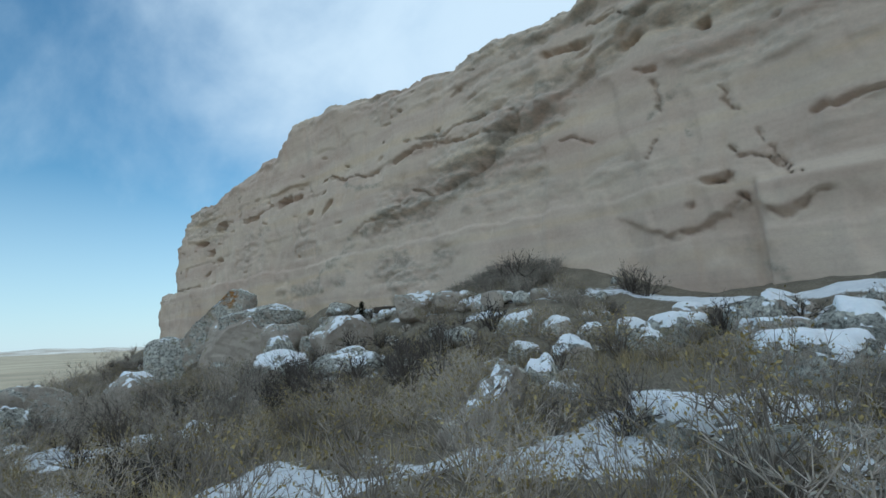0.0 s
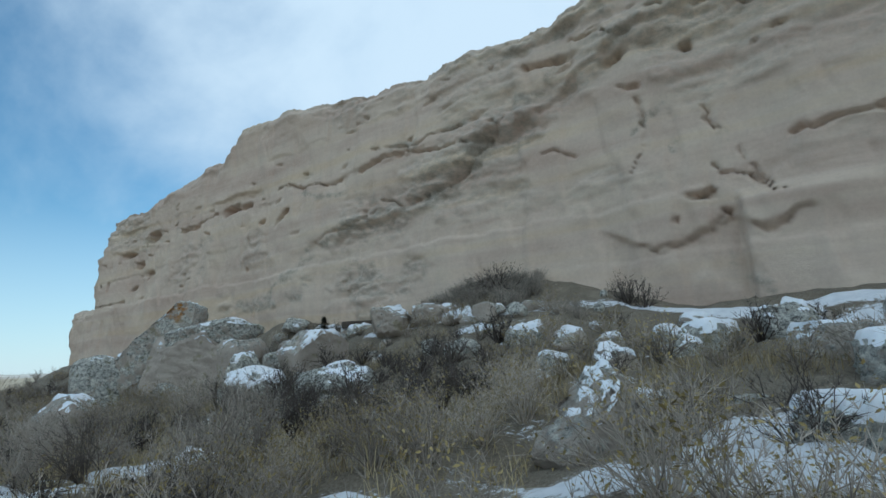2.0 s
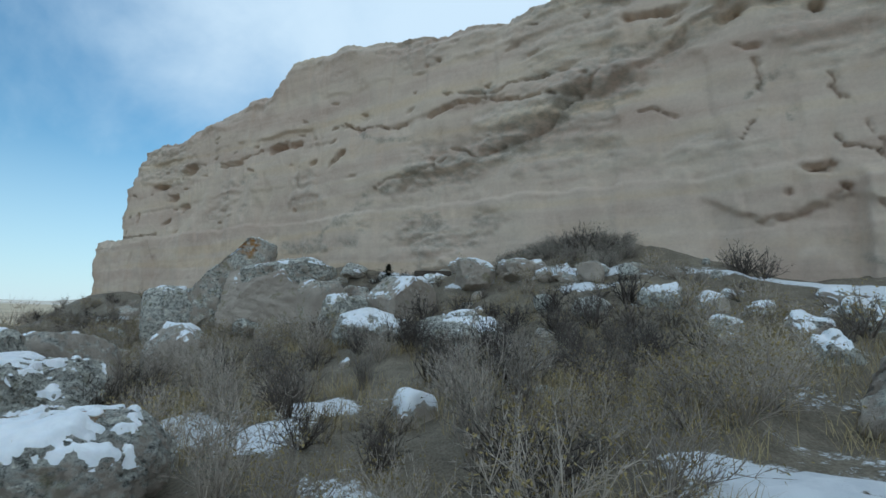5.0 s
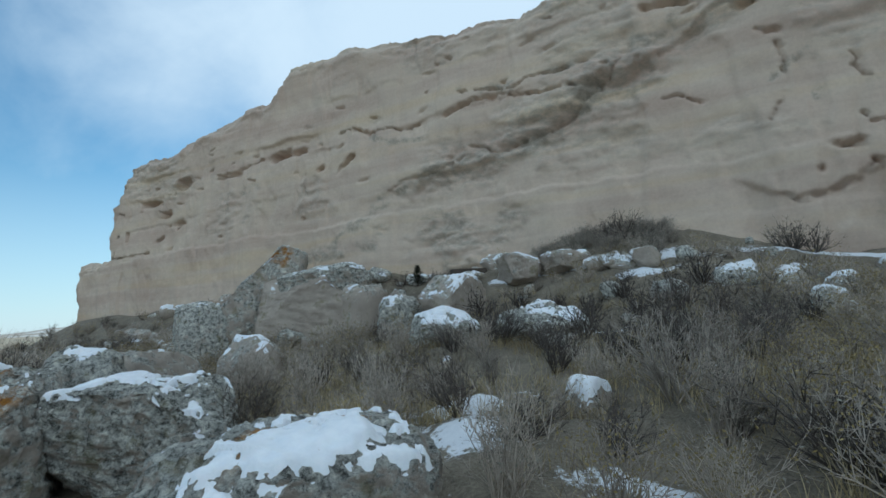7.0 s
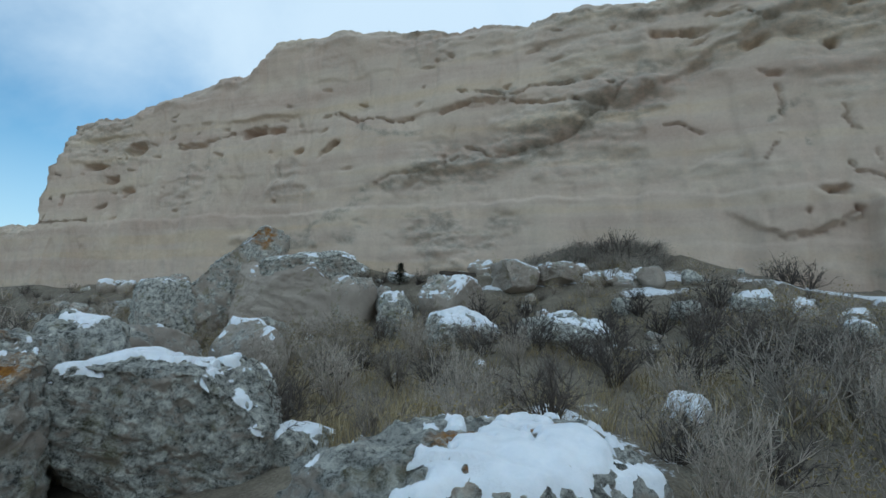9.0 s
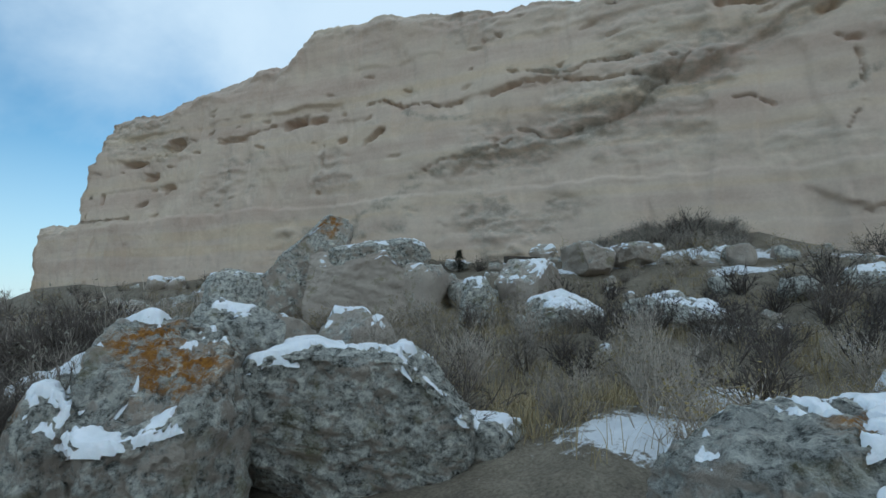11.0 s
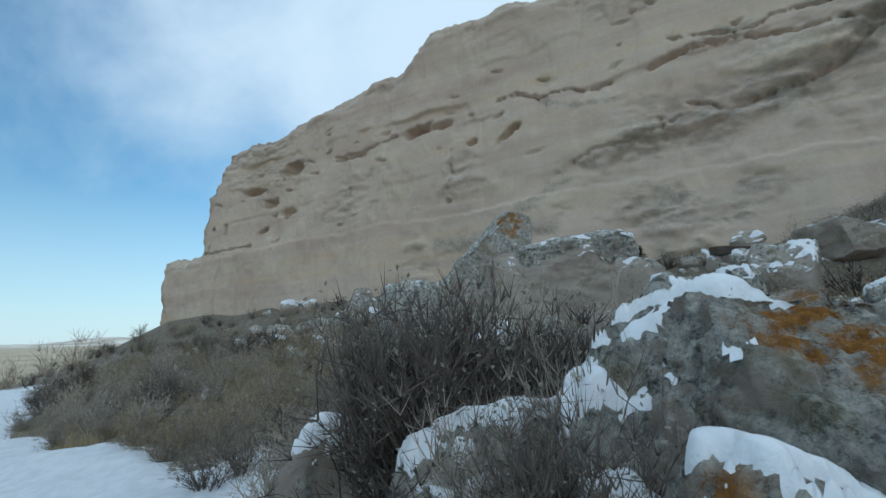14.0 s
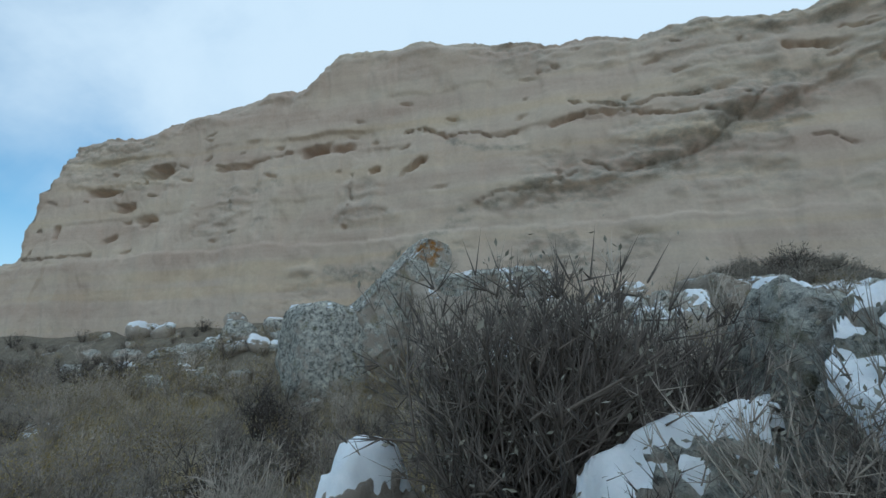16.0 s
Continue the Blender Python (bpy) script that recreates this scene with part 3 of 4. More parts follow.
def rock(name, x, y, top, size, turn, seed, label, mat=None, snow=0.5, level=4, cuts=7, lichen=(), tilt=(0, 0), sink=0.25, box=4.0, planes=(), foot=None, rough=1.0):
    """A boulder: a rounded block facetted by cuts, pitted, its top at the given height, sunk into the ground, with the snow that lies on it."""
    rng = np.random.default_rng(seed)
    verts, faces = BALLS[level]
    p = verts / ((np.abs(verts) ** box).sum(1) ** (1 / box))[:, None]
    slices = [(*way, at) for *way, at in planes]
    for _ in range(cuts):
        way = rng.normal(size=3)
        slices.append((*(way / np.linalg.norm(way)), None))
    for *way, at in slices:
        way = np.array(way) / np.linalg.norm(way)
        far = p @ way
        at = far.max() * rng.uniform(0.66, 0.9) if at is None else at
        p = p - np.maximum(far - at, 0)[:, None] * way
    p = p * (np.array(size) / 2 / np.abs(p).max(0))
    scale = min(1.0, max(size) / 1.2)
    out = normals(p, faces)
    bed = p @ np.array([0.25, 0.15, 0.95])
    soft = p + out * (scale * rough * 0.085 * fbm(*(p * 1.9 / scale + seed * 3.1).T, 3, seed))[:, None]
    pits = fbm(*(p * 6.0 / scale + seed).T, 4, seed + 9, 0.6)
    p = p + out * (scale * (0.018 * fbm(*(p * 15.0 / scale + seed).T, 3, seed + 11, 0.6) + rough * 0.085 * fbm(*(p * 1.9 / scale + seed * 3.1).T, 4, seed) + 0.022 * pits - 0.045 * smooth(0.15, 0.55, pits)
                            - 0.014 * smooth(0.35, 0.6, fbm(bed * 7 / scale, seed * 1.7, 0, 3, seed + 2))))[:, None]
    m = np.array(Euler((radians(tilt[0]), radians(tilt[1]), radians(turn))).to_matrix())
    p, soft = p @ m.T, soft @ m.T
    base = ground_z(x, y) if foot is None else foot
    low, high = p[:, 2].min(), p[:, 2].max()
    wanted = top - base + sink
    if top is None or wanted < 0.1:
        wanted = high - low
    p[:, 2] = (p[:, 2] - low) / (high - low) * wanted - sink
    soft[:, 2] = (soft[:, 2] - low) / (high - low) * wanted - sink
    ob = mesh_object(name, p, faces, mat or ROCK)
    ob.location = (x, y, base)
    tagged(ob, label, "boulder" if name == "boulder" else "rock")
    if lichen:
        spot = np.zeros(len(p))
        for a, b, c, wide in lichen:
            spot = np.maximum(spot, smooth(wide, wide * 0.5, np.linalg.norm(p + [x, y, base] - [a, b, c], axis=1) + 0.12 * wide * pits))
        store(ob, "lichen", spot)
    if snow > 0:
        nz = normals(soft, faces)[:, 2]
        lay = fbm(*(p * 2.4 + seed).T, 5, seed + 4, 0.6)
        held = smooth(0.52, 0.86, nz) * smooth(0.3, 0.5, p[:, 2] / max(p[:, 2].max(), 0.1)) * smooth(0.34 - snow, 0.74 - snow, 0.75 * lay + 0.25 * fbm(*(p * 8.5 + seed).T, 4, seed + 6, 0.65) * (snow < 1.2) + 0.5 * (p[:, 2] / max(p[:, 2].max(), 0.1) - 0.8) - 0.2 * pits)
        deep = (0.06 + 0.05 * snow) * min(1.0, max(size) / 1.0)
        q = soft.copy()
        q[:, 2] += held * deep * (1.5 if snow > 1 else 1.1) - 0.06 * min(1.0, scale + 0.2)
        keep = faces[held[faces].max(1) > 0.04]
        for patch in islands(keep, len(p)):
            if len(patch) > 14:
                used, again = np.unique(patch, return_inverse=True)
                mesh_object("snow_patch", q[used], again.reshape(-1, 3), SNOW, ob, "patch of white snow")
    return ob


GREY_LABEL = "grey weathered sandstone boulder with crusty lichen and patches of snow"

# ---- boulders by the trail ----
GREY = GREY_LABEL
BOULDERS = [rock("boulder", -9.86, 8.95, 0.74, (1.05, 1.7, 1.6), 6, 3, "grey boulder crusted with bright orange lichen", ROCK_LICHEN, 0.15, 7, 4, [(-9.8, 8.45, 0.55, 0.5), (-10.0, 8.8, 0.66, 0.4)], box=6, planes=[(-0.12, -0.55, 0.8, 0.78)])]


def boulder(*a, **k):
    BOULDERS.append(rock("boulder", *a, **k))
    return BOULDERS[-1]


boulder(-10.35, 8.98, 0.77, (0.95, 1.3, 1.6), -8, 5, "mossy grey boulder under soft patches of snow", ROCK_LICHEN, 0.95, 7, 4, [(-10.1, 8.2, 0.3, 0.28), (-10.65, 9.0, 0.5, 0.26)], box=4, planes=[(-0.3, -0.45, 0.84, 0.5)])
boulder(-9.6, 10.0, 0.93, (1.35, 0.95, 1.3), 12, 35, "dark crusted grey boulder behind two larger ones", ROCK, 0.28, 6, 6, box=5)
boulder(-10.42, 8.66, 0.28, (0.6, 0.7, 1.0), 10, 37, "low crusted rock largely covered by a soft snow drift", ROCK_LICHEN, 0.8, 6, 6, [(-10.6, 8.6, 0.1, 0.2)], (14, 0), box=3.5)
boulder(-11.0, 8.95, -0.3, (0.75, 0.8, 0.7), 30, 7, "smooth pale tan rock at the edge of the trail", ROCK_PALE, 0.2, 5, 5)
boulder(-8.42, 9.2, 0.56, (1.85, 1.6, 1.5), -4, 8, GREY, ROCK, 0.5, 7, 4, box=6, planes=[(0.7, -0.2, 0.6, 0.98)])
boulder(-7.35, 8.9, -0.05, (0.7, 0.6, 0.5), 40, 11, "small dark rock beside a boulder", ROCK, 0.35, 5, 6)
boulder(-6.6, 6.2, 0.47, (1.85, 1.35, 1.15), 12, 21, "low grey boulder thickly capped with snow and orange lichen", ROCK_LICHEN, 0.4, 7, 5, [(-6.65, 6.0, 0.47, 0.42), (-6.2, 6.2, 0.42, 0.25)])
boulder(-10.95, 9.75, 0.3, (0.85, 0.7, 0.9), 10, 33, "mossy boulder whose sloping top holds a snow drift", ROCK_LICHEN, 0.9, 6, 3, [(-11.2, 9.4, 0.0, 0.3)], box=5, planes=[(-0.5, -0.2, 0.8, 0.7)])
boulder(-11.75, 11.05, 0.0, (0.75, 0.7, 0.75), 0, 41, "rounded rock wholly covered by a dome of snow", ROCK_PALE, 1.5, 5, 2, box=2.3)
boulder(-9.25, 11.7, 0.78, (1.5, 1.3, 1.6), 20, 52, "pale grey broken boulder with a dark crust", ROCK_PALE, 0.1, 5, 7)
boulder(-10.35, 12.2, 0.7, (1.2, 1.0, 1.3), 70, 57, "dark crusted grey boulder", ROCK, 0.3, 5, 7)
boulder(-8.0, 13.0, 0.9, (1.3, 1.1, 1.2), 100, 59, GREY, ROCK_PALE, 0.3, 4, 7)

# ---- the fallen blocks under the cliff ----
boulder(-7.1, 18.5, 2.5, (2.9, 2.2, 2.8), -14, 61, "huge fallen tan sandstone block with broken flat faces", ROCK_BLOCK, 0.05, 6, 2, box=14, rough=0.5, planes=[(0.75, 0, 0.6, 0.95)])
boulder(-6.7, 18.55, 2.95, (2.7, 2.1, 1.1), -12, 63, "sloping grey slab lying across a sandstone block", ROCK, 0.25, 6, 4, (), (12, -11), 0.1, 8, foot=1.85)
boulder(-8.85, 19.2, 3.65, (2.3, 1.6, 3.1), -12, 67, "tilted dark grey rock with an orange lichen tip", ROCK_LICHEN, 0.25, 6, 5, [(-8.1, 18.6, 3.3, 0.5)], (0, 14), 0.3, 12, [(-0.72, -0.1, 0.65, 0.38), (0.3, -0.9, 0.3, 0.75)])
boulder(-10.3, 19.0, 1.9, (1.8, 1.4, 1.7), 25, 69, "dark grey broken rock beside a tilted slab", ROCK, 0.2, 4, 7)
boulder(-5.6, 17.6, 2.2, (1.6, 1.3, 1.6), 45, 71, "grey broken rock beside a sandstone block", ROCK_PALE, 0.15, 4, 8)
boulder(-4.15, 13.05, 1.3, (1.5, 1.3, 1.2), 10, 73, GREY, ROCK, 0.75, 6, 7, (), (30, 8), box=3)
boulder(-2.3, 12.2, 1.33, (1.8, 1.3, 1.1), -15, 77, GREY, ROCK, 0.5, 6, 8, (), (28, -6), box=3)
boulder(-3.2, 16.0, 2.3, (1.8, 1.2, 1.2), 35, 79, GREY, ROCK_PALE, 0.45, 5, 9, box=7)
boulder(-1.0, 16.9, 2.95, (1.7, 1.1, 1.1), 80, 80, GREY, ROCK_PALE, 0.4, 5, 9, box=7)
boulder(0.3, 16.4, 2.9, (1.7, 1.2, 1.2), 15, 82, GREY, ROCK_PALE, 0.4, 5, 9, box=7)
boulder(-5.0, 15.3, 1.7, (1.0, 0.9, 0.9), 60, 83, GREY, ROCK, 0.6, 4, 6)
boulder(0.6, 5.7, 1.16, (0.95, 0.7, 1.3), 15, 81, "upright pointed grey rock with snow down one flank", ROCK_PALE, 0.4, 5, 3, (), (0, 8), 0.2, 5, [(-0.75, 0, 0.55, 0.45), (0.5, -0.3, 0.2, 0.75)])
boulder(-3.58, 7.8, 0.32, (0.62, 0.55, 0.55), 0, 86, "round rock under a smooth dome of snow", ROCK_PALE, 1.5, 4, 2, box=2.3)
boulder(-1.95, 7.65, 0.46, (0.55, 0.5, 0.5), 0, 87, "small round rock with a cap of snow", ROCK_PALE, 0.8, 4, 3)
boulder(2.85, 6.45, 0.8, (1.05, 0.85, 0.7), 0, 91, "grey rock under a thick white snow cap", ROCK, 1.15, 5, 5)
boulder(2.1, 4.4, 0.88, (1.0, 0.9, 0.7), 60, 95, "low grey rock buried in a snow drift", ROCK, 1.1, 5, 5)
boulder(2.2, 3.0, 0.95, (0.95, 0.8, 0.9), 15, 99, "pitted pale rock with bare crumbly sides", ROCK_PALE, 0.2, 5, 6)
boulder(4.2, 8.85, 0.95, (1.35, 0.8, 0.7), 35, 103, GREY, ROCK, 0.7, 4, 6)
boulder(7.6, 10.5, 1.92, (1.1, 0.9, 1.0), 5, 107, GREY, ROCK, 0.4, 4, 6)
boulder(4.6, 7.0, 1.55, (1.4, 1.0, 1.1), 70, 109, GREY, ROCK_PALE, 0.6, 5, 6)
boulder(3.9, 5.4, 1.4, (1.0, 0.9, 0.9), 120, 113, GREY, ROCK, 0.9, 5, 5)
boulder(3.6, 3.6, 1.35, (1.0, 0.8, 0.9), 40, 117, GREY, ROCK_PALE, 0.7, 5, 6)

# snowy rocks heaped on the slope below the smooth wall
for k, (x, y, wide, tall, lies) in enumerate(((1.5, 7.4, 0.6, 0.35, 0.8), (2.2, 8.4, 0.75, 0.4, 0.7), (3.4, 8.6, 0.9, 0.5, 0.8), (4.1, 9.7, 0.7, 0.4, 0.5), (1.6, 9.3, 0.7, 0.35, 0.8), (3.0, 10.2, 0.6, 0.35, 0.7),
                                              (5.1, 8.2, 0.9, 0.6, 0.5), (1.0, 8.5, 0.5, 0.3, 0.7), (4.9, 5.9, 1.0, 0.7, 0.7), (1.5, 6.2, 0.55, 0.35, 0.9), (1.75, 11.4, 0.8, 0.4, 0.8), (2.5, 10.9, 0.7, 0.35, 0.8))):
    tagged(boulder(x, y, ground_z(x, y) + tall, (wide, wide * 0.8, tall), 37 * k % 90 - 45, 700 + k, "grey angular rock half under snow on the slope", ROCK_PALE if k % 2 else ROCK, lies, 5, 8, (), (14 + 5 * (k % 4), 9 - 6 * (k % 4)), box=3.2), group="heaped snowy rocks")

# smaller stones strewn over the slope
rng = np.random.default_rng(5)
STONES = []
for k in range(420):
    u, v = rng.uniform(-16, 20), rng.uniform(0.8, 12.5)
    if rng.random() > 0.10 + 0.9 * smooth(9, 3.5, v):
        continue
    x, y = (float(c) for c in to_world(u, v))
    if any(math.hypot(x - b.location.x, y - b.location.y) < 1.1 for b in BOULDERS):
        continue
    if abs(u + 3.6) < 2.4 and v < 2.2 or u < -8 and v < 3.2:
        continue
    wide = (0.22 + 0.75 * float(rng.random()) ** 2.2) * (1.25 if v < 6 else 0.9)
    tall = wide * float(rng.uniform(0.3, 0.75))
    snowy = float(rng.choice([0.0, 0.0, 0.35, 0.6, 0.95]))
    STONES.append(rock("rock", x, y, ground_z(x, y) + tall, (wide, wide * float(rng.uniform(0.7, 1.0)), tall), float(rng.uniform(-60, 60)), 200 + k,
                       "rough grey rock on the slope, partly under snow" if snowy else "rough bare grey rock on the brushy slope", ROCK_PALE if k % 3 else ROCK, snowy, 3 if v < 9 else 4, 8, (), (float(rng.uniform(5, 35)), float(rng.uniform(-14, 14))), 0.15, 3.0))
    tagged(STONES[-1], group="rocks strewn over the slope")


# ---- plants ----
def tubes(lines):
    """Tapered three-sided twigs that end in a point: each line is a run of points with radii."""
    verts, faces = [], []
    ring = [(math.cos(2 * math.pi * k / 3), math.sin(2 * math.pi * k / 3)) for k in range(3)]
    for points, radii in lines:
        start = len(verts)
        axis = points[-1] - points[0]
        axis = axis / (np.linalg.norm(axis) + 1e-9)
        a = np.cross(axis, (0.31, 0.87, 0.38))
        a /= np.linalg.norm(a) + 1e-9
        b = np.cross(axis, a)
        for p, r in zip(points[:-1], radii):
            for c, s in ring:
                verts.append(p + r * (c * a + s * b))
        verts.append(points[-1])
        n = len(points) - 1
        for i in range(n - 1):
            for k in range(3):
                l = (k + 1) % 3
                faces.append((start + i * 3 + k, start + i * 3 + l, start + i * 3 + 3 + l, start + i * 3 + 3 + k))
        for k in range(3):
            faces.append((start + (n - 1) * 3 + k, start + (n - 1) * 3 + (k + 1) % 3, start + n * 3))
    return verts, faces


def shoot(rng, base, way, length, radius, droop, parts=4):
    points, p, w = [base], base, way
    for i in range(parts):
        w = w + rng.normal(size=3) * 0.16 + np.array([0, 0, droop])
        w = w / np.linalg.norm(w)
        p = p + w * length / parts
        points.append(p)
    radii = [radius * (1 - 0.75 * i / parts) for i in range(parts + 1)]
    return points, radii


def shrub_meshes(seed, stems, twigs, spurs, leaves, thick=1.0, upright=0.5, leaf=0.03, long=1.0):
    """A shrub one metre high: woody stems that fork into twigs with fine spurs, and small leaves along them."""
    rng = np.random.default_rng(seed)
    lines, spots = [], []
    for _ in range(stems):
        turn, lean = rng.uniform(0, 2 * math.pi), rng.uniform(0.05, 1.0) * (1.25 - upright)
        way = np.array([math.cos(turn) * math.sin(lean), math.sin(turn) * math.sin(lean), math.cos(lean)])
        stem = shoot(rng, np.array([0.05 * math.cos(turn), 0.05 * math.sin(turn), -0.04]), way, rng.uniform(0.45, 0.75), 0.013 * thick, 0.03, 3)
        lines.append(stem)
        for _ in range(twigs):
            i = rng.integers(1, len(stem[0]))
            aim = way + rng.normal(size=3) * 0.5 + np.array([0, 0, 0.35 * upright])
            twig = shoot(rng, stem[0][i], aim / np.linalg.norm(aim), rng.uniform(0.2, 0.42) * long, 0.0062 * thick, 0.05, 2)
            lines.append(twig)
            for _ in range(spurs):
                j = rng.integers(1, len(twig[0]))
                aim2 = aim + rng.normal(size=3) * 0.55
                spur = shoot(rng, twig[0][j], aim2 / np.linalg.norm(aim2), rng.uniform(0.07, 0.2) * long, 0.0036 * thick, 0.04, 1)
                lines.append(spur)
                spots += [spur[0][-1], (spur[0][-1] + spur[0][0]) / 2]
    stem_mesh = tubes(lines)
    lv, lf = [], []
    for k in range(leaves):
        at = spots[rng.integers(len(spots))] + rng.normal(size=3) * 0.02
        w = rng.normal(size=3) + np.array([0, 0, 0.7])
        w /= np.linalg.norm(w)
        s = np.cross(w, rng.normal(size=3))
        s /= np.linalg.norm(s)
        size = leaf * rng.uniform(0.6, 1.4)
        i = len(lv)
        lv += [at, at + w * size * 0.5 + s * size * 0.22, at + w * size, at + w * size * 0.5 - s * size * 0.22 + np.cross(w, s) * size * 0.1]
        lf += [(i, i + 1, i + 2), (i, i + 2, i + 3)]
    return stem_mesh, (lv, lf)


def shrub(name, seed, stem_mat, leaf_mat, label, category="shrub", **kind):
    stem_mesh, leaf_mesh = shrub_meshes(seed, **kind)
    thing = tagged(new(name), label, category)
    mesh_object("branchwork", *stem_mesh, stem_mat, thing)
    if leaf_mesh[0]:
        mesh_object("foliage", *leaf_mesh, leaf_mat, thing, shade=False)
    return thing


def place(x, y, z, size, turn, flat=1.0):
    return Matrix.LocRotScale((x, y, z), Euler((0, 0, turn)), (size, size, size * flat))


def put(model, x, y, z, size, turn, flat=1.0):
    thing = copy_thing(model, Matrix.Translation((0, 0, 0)))
    thing.matrix_basis = place(x, y, z, size, turn, flat)
    return thing


SAGE, RABBIT, DARK, SPIKE = ("grey leafless sagebrush with fine dry twigs", "dense olive brown winter rabbitbrush", "dark bare bush of tangled twigs", "pale sagebrush with tall upright seed stalks")
KINDS = {
    "sage": [shrub("sagebrush", 300 + k, STEM_GREY, LEAF_SAGE, SAGE, stems=22, twigs=6, spurs=5, leaves=260, upright=0.55) for k in range(4)],
    "olive": [shrub("rabbitbrush", 320 + k, STEM_GREY, LEAF_OLIVE, RABBIT, stems=26, twigs=5, spurs=5, leaves=700, upright=0.45, thick=0.75) for k in range(3)],
    "dark": [shrub("dark_bush", 340 + k, STEM_DARK, LEAF_SAGE, DARK, stems=22, twigs=6, spurs=5, leaves=120, upright=0.4, thick=1.05) for k in range(3)],
    "spike": [shrub("spiky_sagebrush", 360 + k, STEM_GREY, LEAF_SAGE, SPIKE, stems=28, twigs=4, spurs=6, leaves=420, upright=1.05, thick=0.85, long=1.2) for k in range(3)],
    "hero": [shrub("dark_bush", 380 + k, STEM_DARK, LEAF_SAGE, "large dense dark bush of crooked bare stems", stems=52, twigs=8, spurs=6, leaves=260, upright=0.62, thick=1.15, long=1.1) for k in range(2)],
    "far_sage": [shrub("sagebrush", 400 + k, STEM_GREY, LEAF_SAGE, SAGE, stems=15, twigs=5, spurs=4, leaves=160, upright=0.5, thick=1.7, leaf=0.05) for k in range(3)],
    "far_olive": [shrub("rabbitbrush", 420 + k, STEM_GREY, LEAF_OLIVE, RABBIT, stems=15, twigs=5, spurs=4, leaves=320, upright=0.45, thick=1.5, leaf=0.05) for k in range(2)],
    "far_dark": [shrub("dark_bush", 440 + k, STEM_DARK, LEAF_SAGE, DARK, stems=15, twigs=5, spurs=4, leaves=60, upright=0.4, thick=1.8) for k in range(2)],
}
MODELS = [m for models in KINDS.values() for m in models]


def clear(x, y, reach):
    return all(math.hypot(x - b.location.x, y - b.location.y) > reach + max(b.dimensions.x, b.dimensions.y) * 0.36 for b in BOULDERS)


rng = np.random.default_rng(12)
first_of = {m: True for m in MODELS}
COUNT = 0
SPOTS = []


def grow(x, y, kind, size, flat=1.0, z=None):
    model = KINDS[kind][int(rng.integers(len(KINDS[kind])))]
    turn = float(rng.uniform(0, 6.28))
    at = (x, y, ground_z(x, y) if z is None else z)
    if first_of[model]:
        first_of[model] = False
        model.matrix_basis = place(*at, size, turn, flat)
        SPOTS.append(model)
    else:
        SPOTS.append(put(model, *at, size, turn, flat))
    tagged(SPOTS[-1], group="brush on the slope")


# shrubs that stand out singly
for x, y, kind, size, tall in ((-11.25, 10.4, "hero", 1.2, 0.95), (-10.95, 10.6, "hero", 1.2, 1.0), (-11.5, 10.5, "spike", 1.05, 1.1), (-10.7, 10.7, "spike", 1.15, 1.1), (-10.4, 10.5, "hero", 1.1, 1.0), (-11.35, 10.2, "dark", 0.9, 0.8),
                             (-10.9, 8.95, "hero", 0.75, 0.9), (-10.72, 9.3, "spike", 0.9, 1.0), (-11.3, 9.55, "dark", 0.75, 0.7), (-11.05, 9.4, "spike", 0.8, 0.9), (-10.1, 10.9, "dark", 1.0, 1.0), (-11.8, 10.9, "sage", 0.85, 0.9), (-12.4, 12.3, "sage", 0.8, 0.9), (-12.1, 13.0, "sage", 0.9, 0.9), (-9.9, 10.4, "spike", 1.0, 1.15)):
    grow(x, y, kind, size, tall, max(ground_z(x, y), -0.4) if y < 10.75 and x > -11.6 else None)
grow(1.25, 5.3, "olive", 0.65)
grow(1.45, 5.6, "sage", 0.7)
grow(1.75, 4.5, "dark", 0.75)
grow(-13.2, 13.4, "dark", 0.75, 0.7)
grow(-1.6, 7.6, "dark", 0.8)
grow(-5.9, 8.5, "spike", 0.8)
grow(-3.2, 6.3, "spike", 0.8)
grow(-2.7, 5.9, "olive", 0.8)
grow(-4.6, 5.6, "olive", 0.75)
grow(-3.9, 5.4, "olive", 0.7)
grow(-5.2, 6.0, "spike", 0.85)
grow(-2.6, 6.9, "spike", 0.8)
# a grey thicket on the mound against the cliff foot, and bushes among the fallen rocks
for k in range(100):
    u, v = -3.6 + float(rng.uniform(-2.0, 2.4)), 0.35 + abs(float(rng.normal())) * 0.7
    x, y = (float(c) for c in to_world(u, v))
    grow(x, y, "far_sage", float(rng.uniform(0.45, 0.75)), 0.8)
for x, y, kind, size in ((2.6, 16.6, "far_dark", 1.1), (2.2, 16.9, "far_dark", 0.9), (4.9, 12.9, "far_dark", 0.95), (5.2, 12.6, "far_dark", 0.8), (0.9, 14.9, "far_olive", 0.8), (-6.0, 15.2, "far_sage", 0.8)):
    grow(x, y, kind, size)
# bushes across the trail and on towards the cliff's end
for k in range(150):
    u = float(rng.uniform(10, 40))
    v = (float(rng.uniform(18.5, 27)) if k % 3 == 0 else float(rng.uniform(3, 12.8))) * float(trail_v(u)) / 14.5
    if k % 3 and u < 24:
        continue
    x, y = (float(c) for c in to_world(u, v))
    grow(x, y, ("far_sage", "far_olive", "far_dark")[k % 7 % 3], float(rng.uniform(0.6, 1.0)), 0.85)
